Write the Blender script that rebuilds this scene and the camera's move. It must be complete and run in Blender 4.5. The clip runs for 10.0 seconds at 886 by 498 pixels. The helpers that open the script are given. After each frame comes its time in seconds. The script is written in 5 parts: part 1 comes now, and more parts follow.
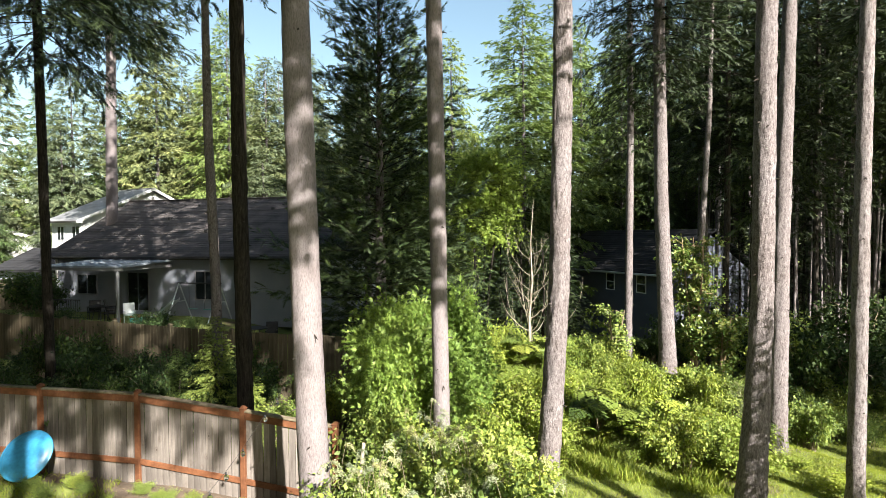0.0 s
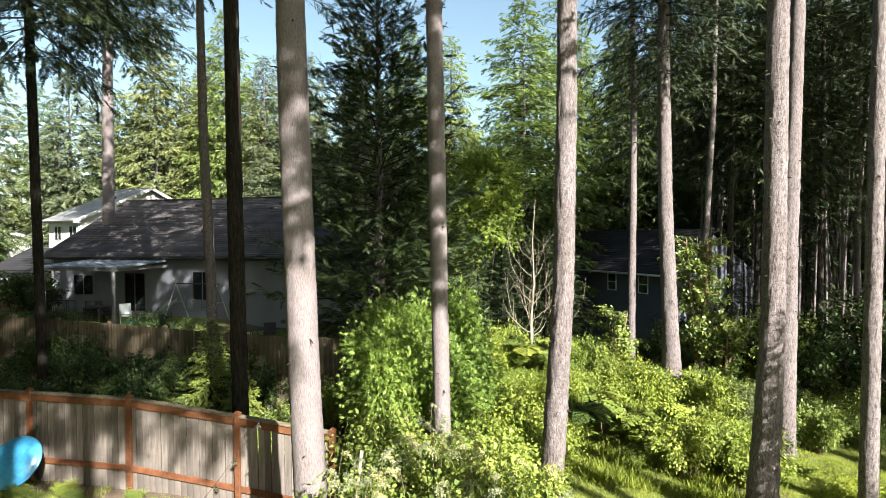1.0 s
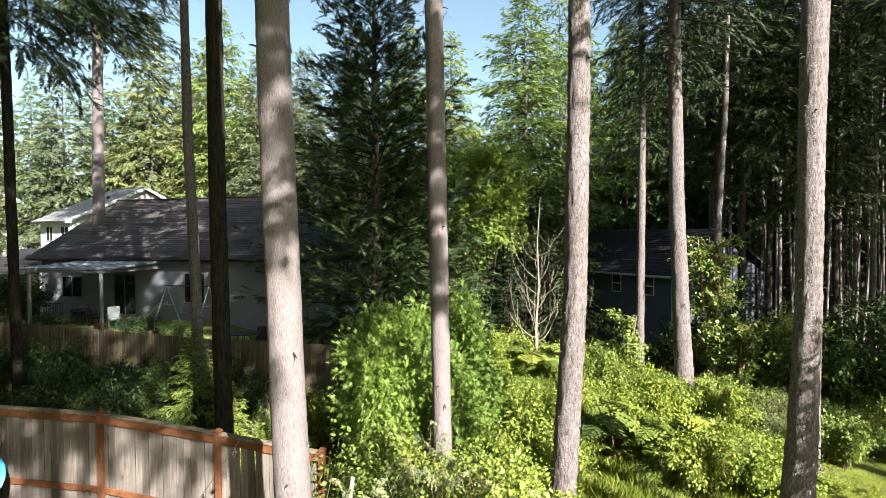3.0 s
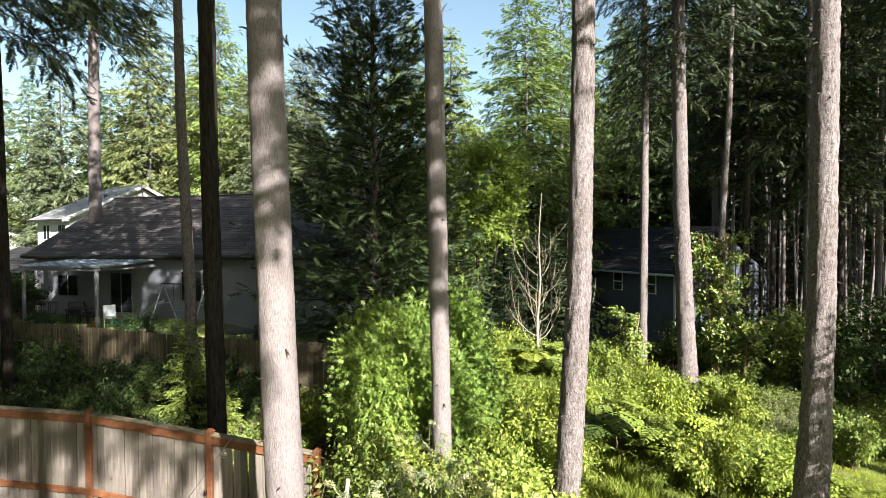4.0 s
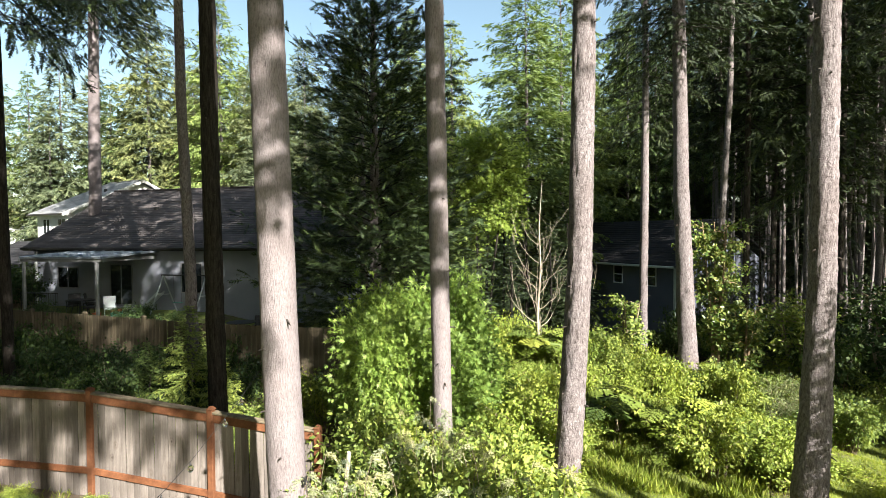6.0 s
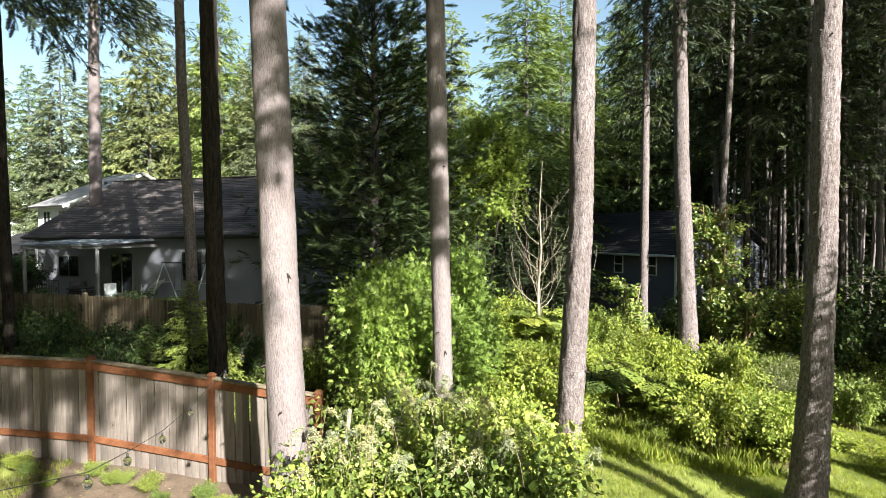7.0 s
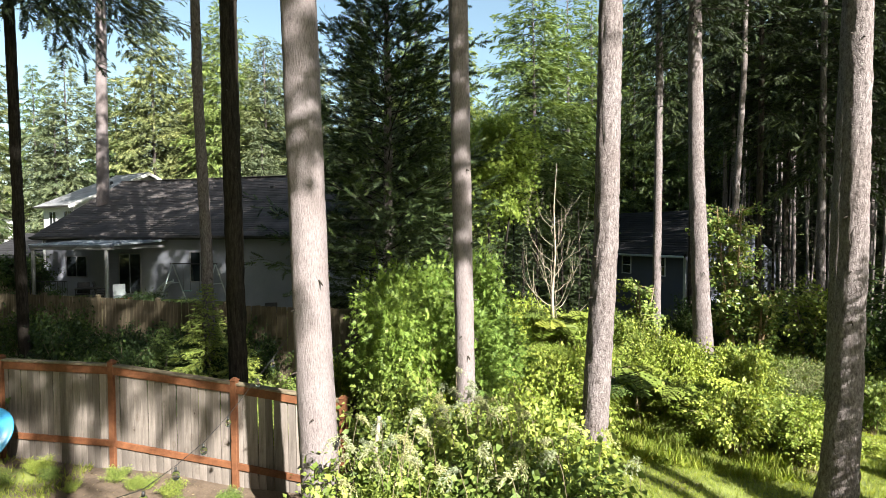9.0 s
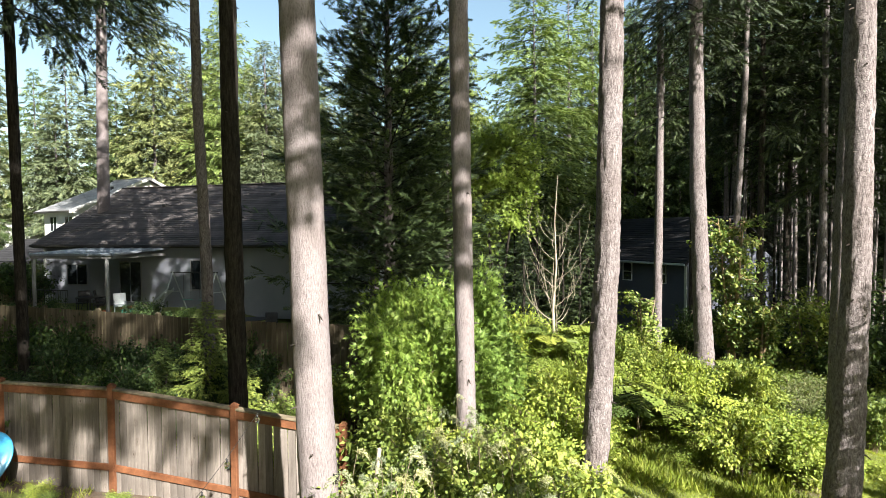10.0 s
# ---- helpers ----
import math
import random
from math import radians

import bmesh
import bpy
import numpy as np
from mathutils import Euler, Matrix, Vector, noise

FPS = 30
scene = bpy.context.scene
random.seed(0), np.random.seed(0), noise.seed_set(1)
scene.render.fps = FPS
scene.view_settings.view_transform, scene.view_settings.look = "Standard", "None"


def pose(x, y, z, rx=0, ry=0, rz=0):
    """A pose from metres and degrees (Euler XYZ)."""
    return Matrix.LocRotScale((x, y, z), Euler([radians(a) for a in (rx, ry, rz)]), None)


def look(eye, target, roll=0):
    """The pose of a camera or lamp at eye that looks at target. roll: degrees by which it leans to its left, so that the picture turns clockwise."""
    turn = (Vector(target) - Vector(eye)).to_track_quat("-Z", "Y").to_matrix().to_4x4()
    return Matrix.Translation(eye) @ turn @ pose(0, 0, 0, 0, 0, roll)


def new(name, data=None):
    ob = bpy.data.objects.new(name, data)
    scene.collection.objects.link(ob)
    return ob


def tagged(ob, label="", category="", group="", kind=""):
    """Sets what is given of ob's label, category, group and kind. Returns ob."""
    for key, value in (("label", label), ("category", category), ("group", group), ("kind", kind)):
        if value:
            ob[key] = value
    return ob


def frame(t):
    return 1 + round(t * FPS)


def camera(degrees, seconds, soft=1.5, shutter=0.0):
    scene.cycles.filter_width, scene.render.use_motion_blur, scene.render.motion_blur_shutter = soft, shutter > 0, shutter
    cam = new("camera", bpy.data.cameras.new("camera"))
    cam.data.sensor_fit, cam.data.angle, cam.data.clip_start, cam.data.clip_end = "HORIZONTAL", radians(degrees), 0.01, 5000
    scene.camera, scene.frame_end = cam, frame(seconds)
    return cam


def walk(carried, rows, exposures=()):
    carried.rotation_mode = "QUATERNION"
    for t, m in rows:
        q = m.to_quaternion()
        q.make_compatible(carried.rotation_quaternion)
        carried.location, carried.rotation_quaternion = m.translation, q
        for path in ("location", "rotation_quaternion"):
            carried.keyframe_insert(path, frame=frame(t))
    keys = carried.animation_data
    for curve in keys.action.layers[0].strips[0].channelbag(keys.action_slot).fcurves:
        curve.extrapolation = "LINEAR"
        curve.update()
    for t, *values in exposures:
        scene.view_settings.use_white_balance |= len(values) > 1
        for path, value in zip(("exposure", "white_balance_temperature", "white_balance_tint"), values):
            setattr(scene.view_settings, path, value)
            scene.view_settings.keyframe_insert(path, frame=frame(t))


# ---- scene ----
cam = camera(77.6, 10.0, soft=0.7)
METRES, EYE, TILT, LEAN, TURN = 3.4, 5.3, 0.0, 0.0, 0.0
ROWS = [
    (0.0, 0.0, 0.0, 0.0, -0.01, -1.42, 0.34),
    (0.5, -0.0012, 0.0451, 0.0003, -0.03, -1.42, 0.35),
    (1.0, -0.0042, 0.098, 0.0011, -0.03, -1.44, 0.35),
    (1.5, -0.0049, 0.1625, 0.003, -0.03, -1.44, 0.35),
    (2.0, -0.0081, 0.2327, 0.0046, -0.05, -1.41, 0.37),
    (2.5, -0.0081, 0.3014, 0.006, -0.06, -1.4, 0.38),
    (4.0, -0.0044, 0.4684, -0.0306, -0.06, -1.45, 0.41),
    (4.5, -0.0042, 0.4718, -0.052, -0.07, -1.46, 0.42),
    (5.0, -0.0055, 0.4717, -0.0732, -0.07, -1.51, 0.42),
    (6.5, -0.0109, 0.4633, -0.218, -0.06, -1.62, 0.43),
    (7.0, -0.0119, 0.4626, -0.3038, -0.04, -1.66, 0.44),
    (7.5, -0.0191, 0.4661, -0.3051, -0.04, -1.7, 0.44),
    (8.0, -0.0653, 0.4723, -0.2957, -0.02, -1.73, 0.44),
    (8.5, -0.1057, 0.4785, -0.2849, -0.01, -1.75, 0.43),
    (9.0, -0.1297, 0.4843, -0.2768, 0.06, -1.76, 0.42),
    (9.5, -0.1332, 0.4926, -0.2257, 0.1, -1.79, 0.42),
    (10.0, -0.1267, 0.4983, -0.1516, 0.14, -1.78, 0.43),
]
walk(cam, [(t, pose(0, 0, EYE, TILT, LEAN, TURN) @ pose(METRES * x, METRES * y, METRES * z, 90 + pitch, roll, yaw)) for t, x, y, z, yaw, pitch, roll in ROWS])

# ---- world and sun ----
SUN_TO = Vector((0.535, -0.845, 0.0)).normalized()      # level direction towards the sun
SUN_UP = radians(34)
world = bpy.data.worlds.new("sky")
scene.world = world
world.use_nodes = True
wn = world.node_tree
sky = wn.nodes.new("ShaderNodeTexSky")
sky.sky_type, sky.sun_disc = "NISHITA", False
sky.air_density, sky.dust_density, sky.ozone_density = 1.0, 1.5, 0.4
sky.sun_elevation, sky.sun_rotation = SUN_UP, math.atan2(SUN_TO.x, SUN_TO.y)
hazy = wn.nodes.new("ShaderNodeMix")
hazy.data_type, hazy.blend_type = "RGBA", "MULTIPLY"
hazy.inputs[0].default_value, hazy.inputs[7].default_value = 1.0, (1.17, 1.2, 1.04, 1)
wn.links.new(sky.outputs[0], hazy.inputs[6])
wn.links.new(hazy.outputs[2], wn.nodes["Background"].inputs[0])
wn.nodes["Background"].inputs[1].default_value = 0.048
sun = new("sun", bpy.data.lights.new("sun", "SUN"))
sun.data.energy, sun.data.angle, sun.data.color = 5.0, radians(0.55), (1.0, 0.95, 0.87)
sun_way = Vector((SUN_TO.x * math.cos(SUN_UP), SUN_TO.y * math.cos(SUN_UP), math.sin(SUN_UP)))
sun.matrix_world = look(sun_way * 200, (0, 0, 0))
scene.view_settings.exposure = 2.28


# ---- materials ----
def material(name, rough=0.8, metal=0.0):
    m = bpy.data.materials.new(name)
    m.use_nodes = True
    b = m.node_tree.nodes["Principled BSDF"]
    b.inputs["Roughness"].default_value, b.inputs["Metallic"].default_value = rough, metal
    return m, m.node_tree, b


def ramp(nt, source, stops):
    r = nt.nodes.new("ShaderNodeValToRGB")
    e = r.color_ramp.elements
    while len(e) < len(stops):
        e.new(0.5)
    for el, (p, c) in zip(e, stops):
        el.position, el.color = p, (*c, 1)
    nt.links.new(source, r.inputs[0])
    return r.outputs[0]


def noise_node(nt, scale, detail=4, stretch=(1, 1, 1), coord="Object", rough=0.6):
    tc, mp = nt.nodes.new("ShaderNodeTexCoord"), nt.nodes.new("ShaderNodeMapping")
    mp.inputs["Scale"].default_value = stretch
    n = nt.nodes.new("ShaderNodeTexNoise")
    n.inputs["Scale"].default_value, n.inputs["Detail"].default_value, n.inputs["Roughness"].default_value = scale, detail, rough
    nt.links.new(tc.outputs[coord], mp.inputs[0])
    nt.links.new(mp.outputs[0], n.inputs["Vector"])
    return n.outputs["Fac"]


def mixed(nt, a, b, fac, how="MIX"):
    m = nt.nodes.new("ShaderNodeMix")
    m.data_type, m.blend_type = "RGBA", how
    for s, v in ((m.inputs[6], a), (m.inputs[7], b), (m.inputs[0], fac)):
        if hasattr(v, "links"):
            nt.links.new(v, s)
        elif isinstance(v, tuple):
            s.default_value = (*v, 1)
        else:
            s.default_value = v
    return m.outputs[2]


def bump(nt, b, height, strength, distance):
    n = nt.nodes.new("ShaderNodeBump")
    n.inputs["Strength"].default_value, n.inputs["Distance"].default_value = strength, distance
    nt.links.new(height, n.inputs["Height"])
    nt.links.new(n.outputs[0], b.inputs["Normal"])


def surface(name, dark, light, scale=3.0, rough=0.8, stretch=(1, 1, 1), metal=0.0, grain=40.0, relief=0.004, vary=0.12, knots=0.0):
    """Two-scale stain and grain between two colours, each object a little different."""
    m, nt, b = material(name, rough, metal)
    b.inputs["Specular IOR Level"].default_value = 0.2 if rough > 0.6 else 0.5
    big = ramp(nt, noise_node(nt, scale, 4, stretch), [(0.3, dark), (0.7, light)])
    fine = noise_node(nt, grain, 3, stretch)
    c = mixed(nt, big, ramp(nt, fine, [(0.25, (0.45, 0.45, 0.45)), (0.7, (1, 1, 1))]), 0.55, "MULTIPLY")
    if knots:
        tc, vo = nt.nodes.new("ShaderNodeTexCoord"), nt.nodes.new("ShaderNodeTexVoronoi")
        shift = nt.nodes.new("ShaderNodeVectorMath")
        shift.operation = "MULTIPLY_ADD"
        who = nt.nodes.new("ShaderNodeObjectInfo")
        shift.inputs[1].default_value = (1.0, 1.0, 0.7)
        nt.links.new(tc.outputs["Object"], shift.inputs[0])
        nt.links.new(who.outputs["Location"], shift.inputs[2])
        nt.links.new(shift.outputs[0], vo.inputs["Vector"])
        vo.inputs["Scale"].default_value = 4.2
        c = mixed(nt, c, ramp(nt, vo.outputs["Distance"], [(0.03, (0.3, 0.24, 0.2)), (0.1, (1, 1, 1)), (0.16, (0.8, 0.77, 0.74)), (0.26, (1, 1, 1))]), knots, "MULTIPLY")
    info = nt.nodes.new("ShaderNodeObjectInfo")
    tint = ramp(nt, info.outputs["Random"], [(0.0, (1 - vary,) * 3), (1.0, (1 + vary * 0.4,) * 3)])
    c = mixed(nt, c, tint, 1.0, "MULTIPLY")
    nt.links.new(c, b.inputs["Base Color"])
    bump(nt, b, fine, 0.5, relief)
    return m


def leafy(name, stops, rough=0.5, through_light=0.35, patch=0.5):
    """Leaves: colour by island and by slow drifts over the plant, with light coming through."""
    m, nt, b = material(name, rough)
    geo = nt.nodes.new("ShaderNodeNewGeometry")
    c = ramp(nt, geo.outputs["Random Per Island"], stops)
    info = nt.nodes.new("ShaderNodeObjectInfo")
    c = mixed(nt, c, ramp(nt, info.outputs["Random"], [(0, (0.66, 0.74, 0.78)), (0.5, (1, 1, 1)), (1, (1.15, 1.08, 0.82))]), 1.0, "MULTIPLY")
    c = mixed(nt, c, ramp(nt, noise_node(nt, 0.7, 3), [(0.3, (0.6, 0.66, 0.6)), (0.7, (1.1, 1.1, 1))]), patch, "MULTIPLY")
    nt.links.new(c, b.inputs["Base Color"])
    b.inputs["Specular IOR Level"].default_value = 0.35
    tr = nt.nodes.new("ShaderNodeBsdfTranslucent")
    nt.links.new(mixed(nt, c, (1.25, 1.2, 0.55), 1.0, "MULTIPLY"), tr.inputs[0])
    mx = nt.nodes.new("ShaderNodeMixShader")
    mx.inputs[0].default_value = through_light
    nt.links.new(b.outputs[0], mx.inputs[1])
    nt.links.new(tr.outputs[0], mx.inputs[2])
    nt.links.new(mx.outputs[0], nt.nodes["Material Output"].inputs[0])
    return m


def bark(name, dark, mid, light, moss=0.0, grain=(1.6, 1.6, 0.24), scale=16, cracks=0.0, speck=0.7):
    m, nt, b = material(name, 0.95)
    b.inputs["Specular IOR Level"].default_value = 0.08
    fur = noise_node(nt, scale, 6, grain, rough=0.7)
    plate = noise_node(nt, 55, 4, (1.2, 1.2, 0.6))
    blotch = noise_node(nt, 1.3, 5)
    c = ramp(nt, fur, [(0.36, dark), (0.47, mid), (0.66, light)])
    c = mixed(nt, c, ramp(nt, plate, [(0.3, (0.55, 0.53, 0.51)), (0.6, (1.05, 1.03, 1.02))]), speck, "MULTIPLY")
    c = mixed(nt, c, ramp(nt, blotch, [(0.35, (0.82, 0.77, 0.73)), (0.65, (1.1, 1.1, 1.1))]), 0.6, "MULTIPLY")
    relief = mixed(nt, fur, plate, 0.4)
    if cracks:
        tc, mp, vo, wob = (nt.nodes.new("ShaderNode" + k) for k in ("TexCoord", "Mapping", "TexVoronoi", "TexNoise"))
        mp.inputs["Scale"].default_value = (1.0, 1.0, 0.2)
        vo.feature, vo.inputs["Scale"].default_value = "DISTANCE_TO_EDGE", 31
        wob.inputs["Scale"].default_value, wob.inputs["Detail"].default_value = 7, 6
        nt.links.new(tc.outputs["Object"], wob.inputs["Vector"])
        nt.links.new(mixed(nt, tc.outputs["Object"], wob.outputs["Color"], 0.2), mp.inputs[0])
        nt.links.new(mp.outputs[0], vo.inputs["Vector"])
        gap = ramp(nt, vo.outputs["Distance"], [(0.0, (0.3, 0.27, 0.26)), (0.2, (1, 1, 1))])
        c = mixed(nt, c, gap, cracks, "MULTIPLY")
        relief = mixed(nt, relief, gap, 0.35)
    lichen = ramp(nt, noise_node(nt, 16, 5), [(0.66, (0, 0, 0)), (0.74, (1, 1, 1))])
    c = mixed(nt, c, (0.26, 0.27, 0.24), lichen) if moss else c
    nt.links.new(c, b.inputs["Base Color"])
    bump(nt, b, relief, 0.9, 0.025)
    return m


BARK = bark("bark", (0.091, 0.078, 0.078), (0.177, 0.157, 0.160), (0.242, 0.220, 0.226), 1, (1.4, 1.4, 0.45), 20, 0.5, 0.4)
BARK_SMOOTH = bark("flaky_bark", (0.128, 0.109, 0.111), (0.178, 0.157, 0.161), (0.216, 0.194, 0.200), 0, (1.4, 1.4, 0.3), 46, 0.0, 0.4)
# near-black copy of the bark: shade on the trunks is put into its colour
BARK_SHADED = bark("shaded_bark", (0.012, 0.010, 0.009), (0.024, 0.021, 0.018), (0.045, 0.04, 0.035))
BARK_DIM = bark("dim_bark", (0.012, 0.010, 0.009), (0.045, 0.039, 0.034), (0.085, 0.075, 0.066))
BARK_PALE = bark("pale_bark", (0.080, 0.069, 0.067), (0.180, 0.162, 0.163), (0.260, 0.240, 0.245), 1, (1.4, 1.4, 0.5), 16, 0.4, 0.5)
TWIG = surface("twig", (0.16, 0.12, 0.08), (0.32, 0.26, 0.18), 6)
BARE = surface("bare_twig", (0.256, 0.216, 0.160), (0.400, 0.352, 0.280), 6)
MADRONE = surface("madrone_bark", (0.26, 0.17, 0.10), (0.42, 0.31, 0.2), 5)
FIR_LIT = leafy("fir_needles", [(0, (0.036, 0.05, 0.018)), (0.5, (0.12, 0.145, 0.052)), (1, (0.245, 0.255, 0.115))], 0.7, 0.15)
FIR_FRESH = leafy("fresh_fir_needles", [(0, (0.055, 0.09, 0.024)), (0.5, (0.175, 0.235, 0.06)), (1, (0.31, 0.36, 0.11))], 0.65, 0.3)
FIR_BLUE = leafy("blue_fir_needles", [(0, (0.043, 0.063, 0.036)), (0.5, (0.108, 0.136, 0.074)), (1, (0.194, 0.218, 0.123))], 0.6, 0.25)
# half-lit forest tone, between the sunlit and the shaded needle colours
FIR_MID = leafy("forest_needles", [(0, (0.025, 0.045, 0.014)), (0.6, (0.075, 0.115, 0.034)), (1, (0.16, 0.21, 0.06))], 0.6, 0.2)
# darkest copy of the needles: the crowns' shade is put into the colour
FIR_SHADED = leafy("shaded_needles", [(0, (0.010, 0.018, 0.008)), (0.6, (0.026, 0.042, 0.016)), (1, (0.062, 0.09, 0.028))], 0.65, 0.1)
FIR_DEEP = leafy("deep_green_needles", [(0, (0.014, 0.024, 0.009)), (0.6, (0.042, 0.066, 0.022)), (1, (0.11, 0.145, 0.042))], 0.6, 0.15)
LEAF_LIME = leafy("lime_leaves", [(0, (0.135, 0.19, 0.032)), (0.5, (0.225, 0.295, 0.05)), (1, (0.325, 0.375, 0.08))], 0.6, 0.32)
LEAF_MID = leafy("green_leaves", [(0, (0.086, 0.130, 0.030)), (0.5, (0.193, 0.255, 0.056)), (1, (0.332, 0.380, 0.098))], 0.6, 0.32)
LEAF_MAPLE = leafy("maple_leaves", [(0, (0.105, 0.168, 0.030)), (0.5, (0.205, 0.295, 0.056)), (1, (0.305, 0.385, 0.088))], 0.5, 0.38)
# leaf green darkened so that the colour carries the shade under the trees
LEAF_SHADED = leafy("shaded_green_leaves", [(0, (0.018, 0.034, 0.011)), (0.6, (0.04, 0.075, 0.02)), (1, (0.085, 0.13, 0.035))], 0.65, 0.3)
LEAF_GOLD = leafy("yellow_green_leaves", [(0, (0.06, 0.11, 0.025)), (0.6, (0.15, 0.20, 0.045)), (1, (0.32, 0.32, 0.10))], 0.35, 0.35)
LEAF_GREY = leafy("grey_green_leaves", [(0, (0.06, 0.085, 0.035)), (0.6, (0.12, 0.15, 0.065)), (1, (0.2, 0.225, 0.12))], 0.6, 0.3)
CREAM = leafy("cream_blossom", [(0, (0.26, 0.28, 0.15)), (1, (0.42, 0.42, 0.28))], 0.7, 0.3)
GRASS = leafy("grass_blades", [(0, (0.17, 0.235, 0.036)), (0.5, (0.27, 0.34, 0.055)), (1, (0.38, 0.40, 0.10))], 0.5, 0.5)
LITTER = leafy("dry_leaves", [(0, (0.06, 0.04, 0.025)), (0.5, (0.16, 0.115, 0.07)), (1, (0.30, 0.24, 0.16))], 0.8, 0.1)
CEDAR = surface("cedar_board", (0.121, 0.104, 0.089), (0.275, 0.239, 0.216), 2.2, 0.85, (6, 6, 0.6), vary=0.4, knots=0.8)
RUST = surface("stained_cedar", (0.115, 0.045, 0.021), (0.205, 0.086, 0.041), 3, 0.75, (2, 2, 2), vary=0.15)
OLD_BOARD = surface("weathered_board", (0.09, 0.073, 0.05), (0.19, 0.158, 0.105), 2, 0.9, (5, 5, 0.5), vary=0.35)
SHINGLE = surface("roof_shingle", (0.066, 0.059, 0.06), (0.135, 0.119, 0.117), 1.2, 0.92, vary=0.3)
SHINGLE_PALE = surface("pale_roof_shingle", (0.22, 0.225, 0.235), (0.33, 0.335, 0.345), 1.2, 0.92, vary=0.1)
SHINGLE_GREY = surface("grey_roof_shingle", (0.018, 0.018, 0.020), (0.036, 0.036, 0.040), 1.2, 0.92, vary=0.2)
SIDING = surface("house_siding", (0.25, 0.265, 0.315), (0.32, 0.338, 0.395), 0.6, 0.7, vary=0.05)
SIDING_DARK = surface("dark_siding", (0.078, 0.085, 0.115), (0.105, 0.115, 0.15), 0.6, 0.7, vary=0.05)
WHITE = surface("white_paint", (0.616, 0.616, 0.616), (0.726, 0.726, 0.726), 1.5, 0.5, vary=0.04)
GUTTER = surface("dark_gutter", (0.03, 0.028, 0.027), (0.05, 0.047, 0.045), 2, 0.5)
POST_PAINT = surface("grey_post_paint", (0.204, 0.204, 0.212), (0.272, 0.272, 0.281), 1.5, 0.6)
PATIO_ROOF = surface("patio_roof_metal", (0.25, 0.29, 0.34), (0.36, 0.40, 0.45), 1.5, 0.4, metal=0.2)
DARK_METAL = surface("dark_metal", (0.02, 0.02, 0.022), (0.05, 0.05, 0.055), 5, 0.5, metal=0.6)
STEEL = surface("pale_steel", (0.45, 0.50, 0.54), (0.6, 0.65, 0.68), 5, 0.4, metal=0.5)
BLUE = surface("blue_plastic", (0.035, 0.22, 0.42), (0.05, 0.29, 0.52), 1.5, 0.35, grain=12, relief=0.001)
TEAL = surface("teal_plastic", (0.03, 0.22, 0.20), (0.05, 0.32, 0.28), 3, 0.4)
ORANGE = surface("orange_plastic", (0.45, 0.11, 0.02), (0.6, 0.18, 0.04), 3, 0.4)
BLACK = surface("black_rubber", (0.012, 0.012, 0.012), (0.025, 0.025, 0.025), 8, 0.6)


def glass_material():
    m, nt, b = material("window_glass", 0.06)
    b.inputs["Base Color"].default_value = (0.02, 0.025, 0.03, 1)
    b.inputs["Specular IOR Level"].default_value = 0.8
    return m


def clear_glass():
    m, nt, b = material("clear_glass", 0.03)
    b.inputs["Transmission Weight"].default_value = 1.0
    return m


GLASS, CLEAR = glass_material(), clear_glass()


def ground_material():
    m, nt, b = material("meadow_soil", 0.95)
    big = noise_node(nt, 0.45, 5)
    mid = noise_node(nt, 3.0, 5)
    fine = noise_node(nt, 40, 4)
    grassy = ramp(nt, mid, [(0.3, (0.10, 0.13, 0.024)), (0.6, (0.20, 0.24, 0.045)), (0.8, (0.28, 0.29, 0.075))])
    earthy = ramp(nt, mid, [(0.3, (0.075, 0.052, 0.034)), (0.7, (0.17, 0.123, 0.085))])
    bare = nt.nodes.new("ShaderNodeAttribute")
    bare.attribute_name = "bare_soil"
    patchy = nt.nodes.new("ShaderNodeMath")
    patchy.operation = "SUBTRACT"
    nt.links.new(big, patchy.inputs[0])
    nt.links.new(bare.outputs["Fac"], patchy.inputs[1])
    c = mixed(nt, earthy, grassy, ramp(nt, patchy.outputs[0], [(0.34, (0, 0, 0)), (0.44, (1, 1, 1))]))
    c = mixed(nt, c, ramp(nt, fine, [(0.3, (0.45, 0.45, 0.45)), (0.7, (1.1, 1.1, 1.1))]), 0.7, "MULTIPLY")
    nt.links.new(c, b.inputs["Base Color"])
    bump(nt, b, fine, 0.8, 0.04)
    return m


GROUND = ground_material()

# ---- building tools ----
rng = np.random.default_rng(7)


def part(name, bm, mat, parent=None, label="", smooth=False):
    me = bpy.data.meshes.new(name)
    bm.to_mesh(me)
    bm.free()
    me.materials.append(mat)
    if smooth:
        me.polygons.foreach_set("use_smooth", [True] * len(me.polygons))
    ob = new(name, me)
    if parent:
        ob.parent = parent
    return tagged(ob, label) if label else ob


def soup(name, verts, faces, mat, parent=None, smooth=False):
    """One mesh object from arrays of vertices and of triangles or quads."""
    me = bpy.data.meshes.new(name)
    v, f = np.asarray(verts, np.float32), np.asarray(faces, np.int32)
    k = f.shape[1]
    me.vertices.add(len(v))
    me.vertices.foreach_set("co", v.ravel())
    me.loops.add(f.size)
    me.loops.foreach_set("vertex_index", f.ravel())
    me.polygons.add(len(f))
    me.polygons.foreach_set("loop_start", np.arange(len(f), dtype=np.int32) * k)
    if smooth:
        me.polygons.foreach_set("use_smooth", np.ones(len(f), bool))
    me.update(calc_edges=True)
    me.materials.append(mat)
    ob = new(name, me)
    if parent:
        ob.parent = parent
    return ob


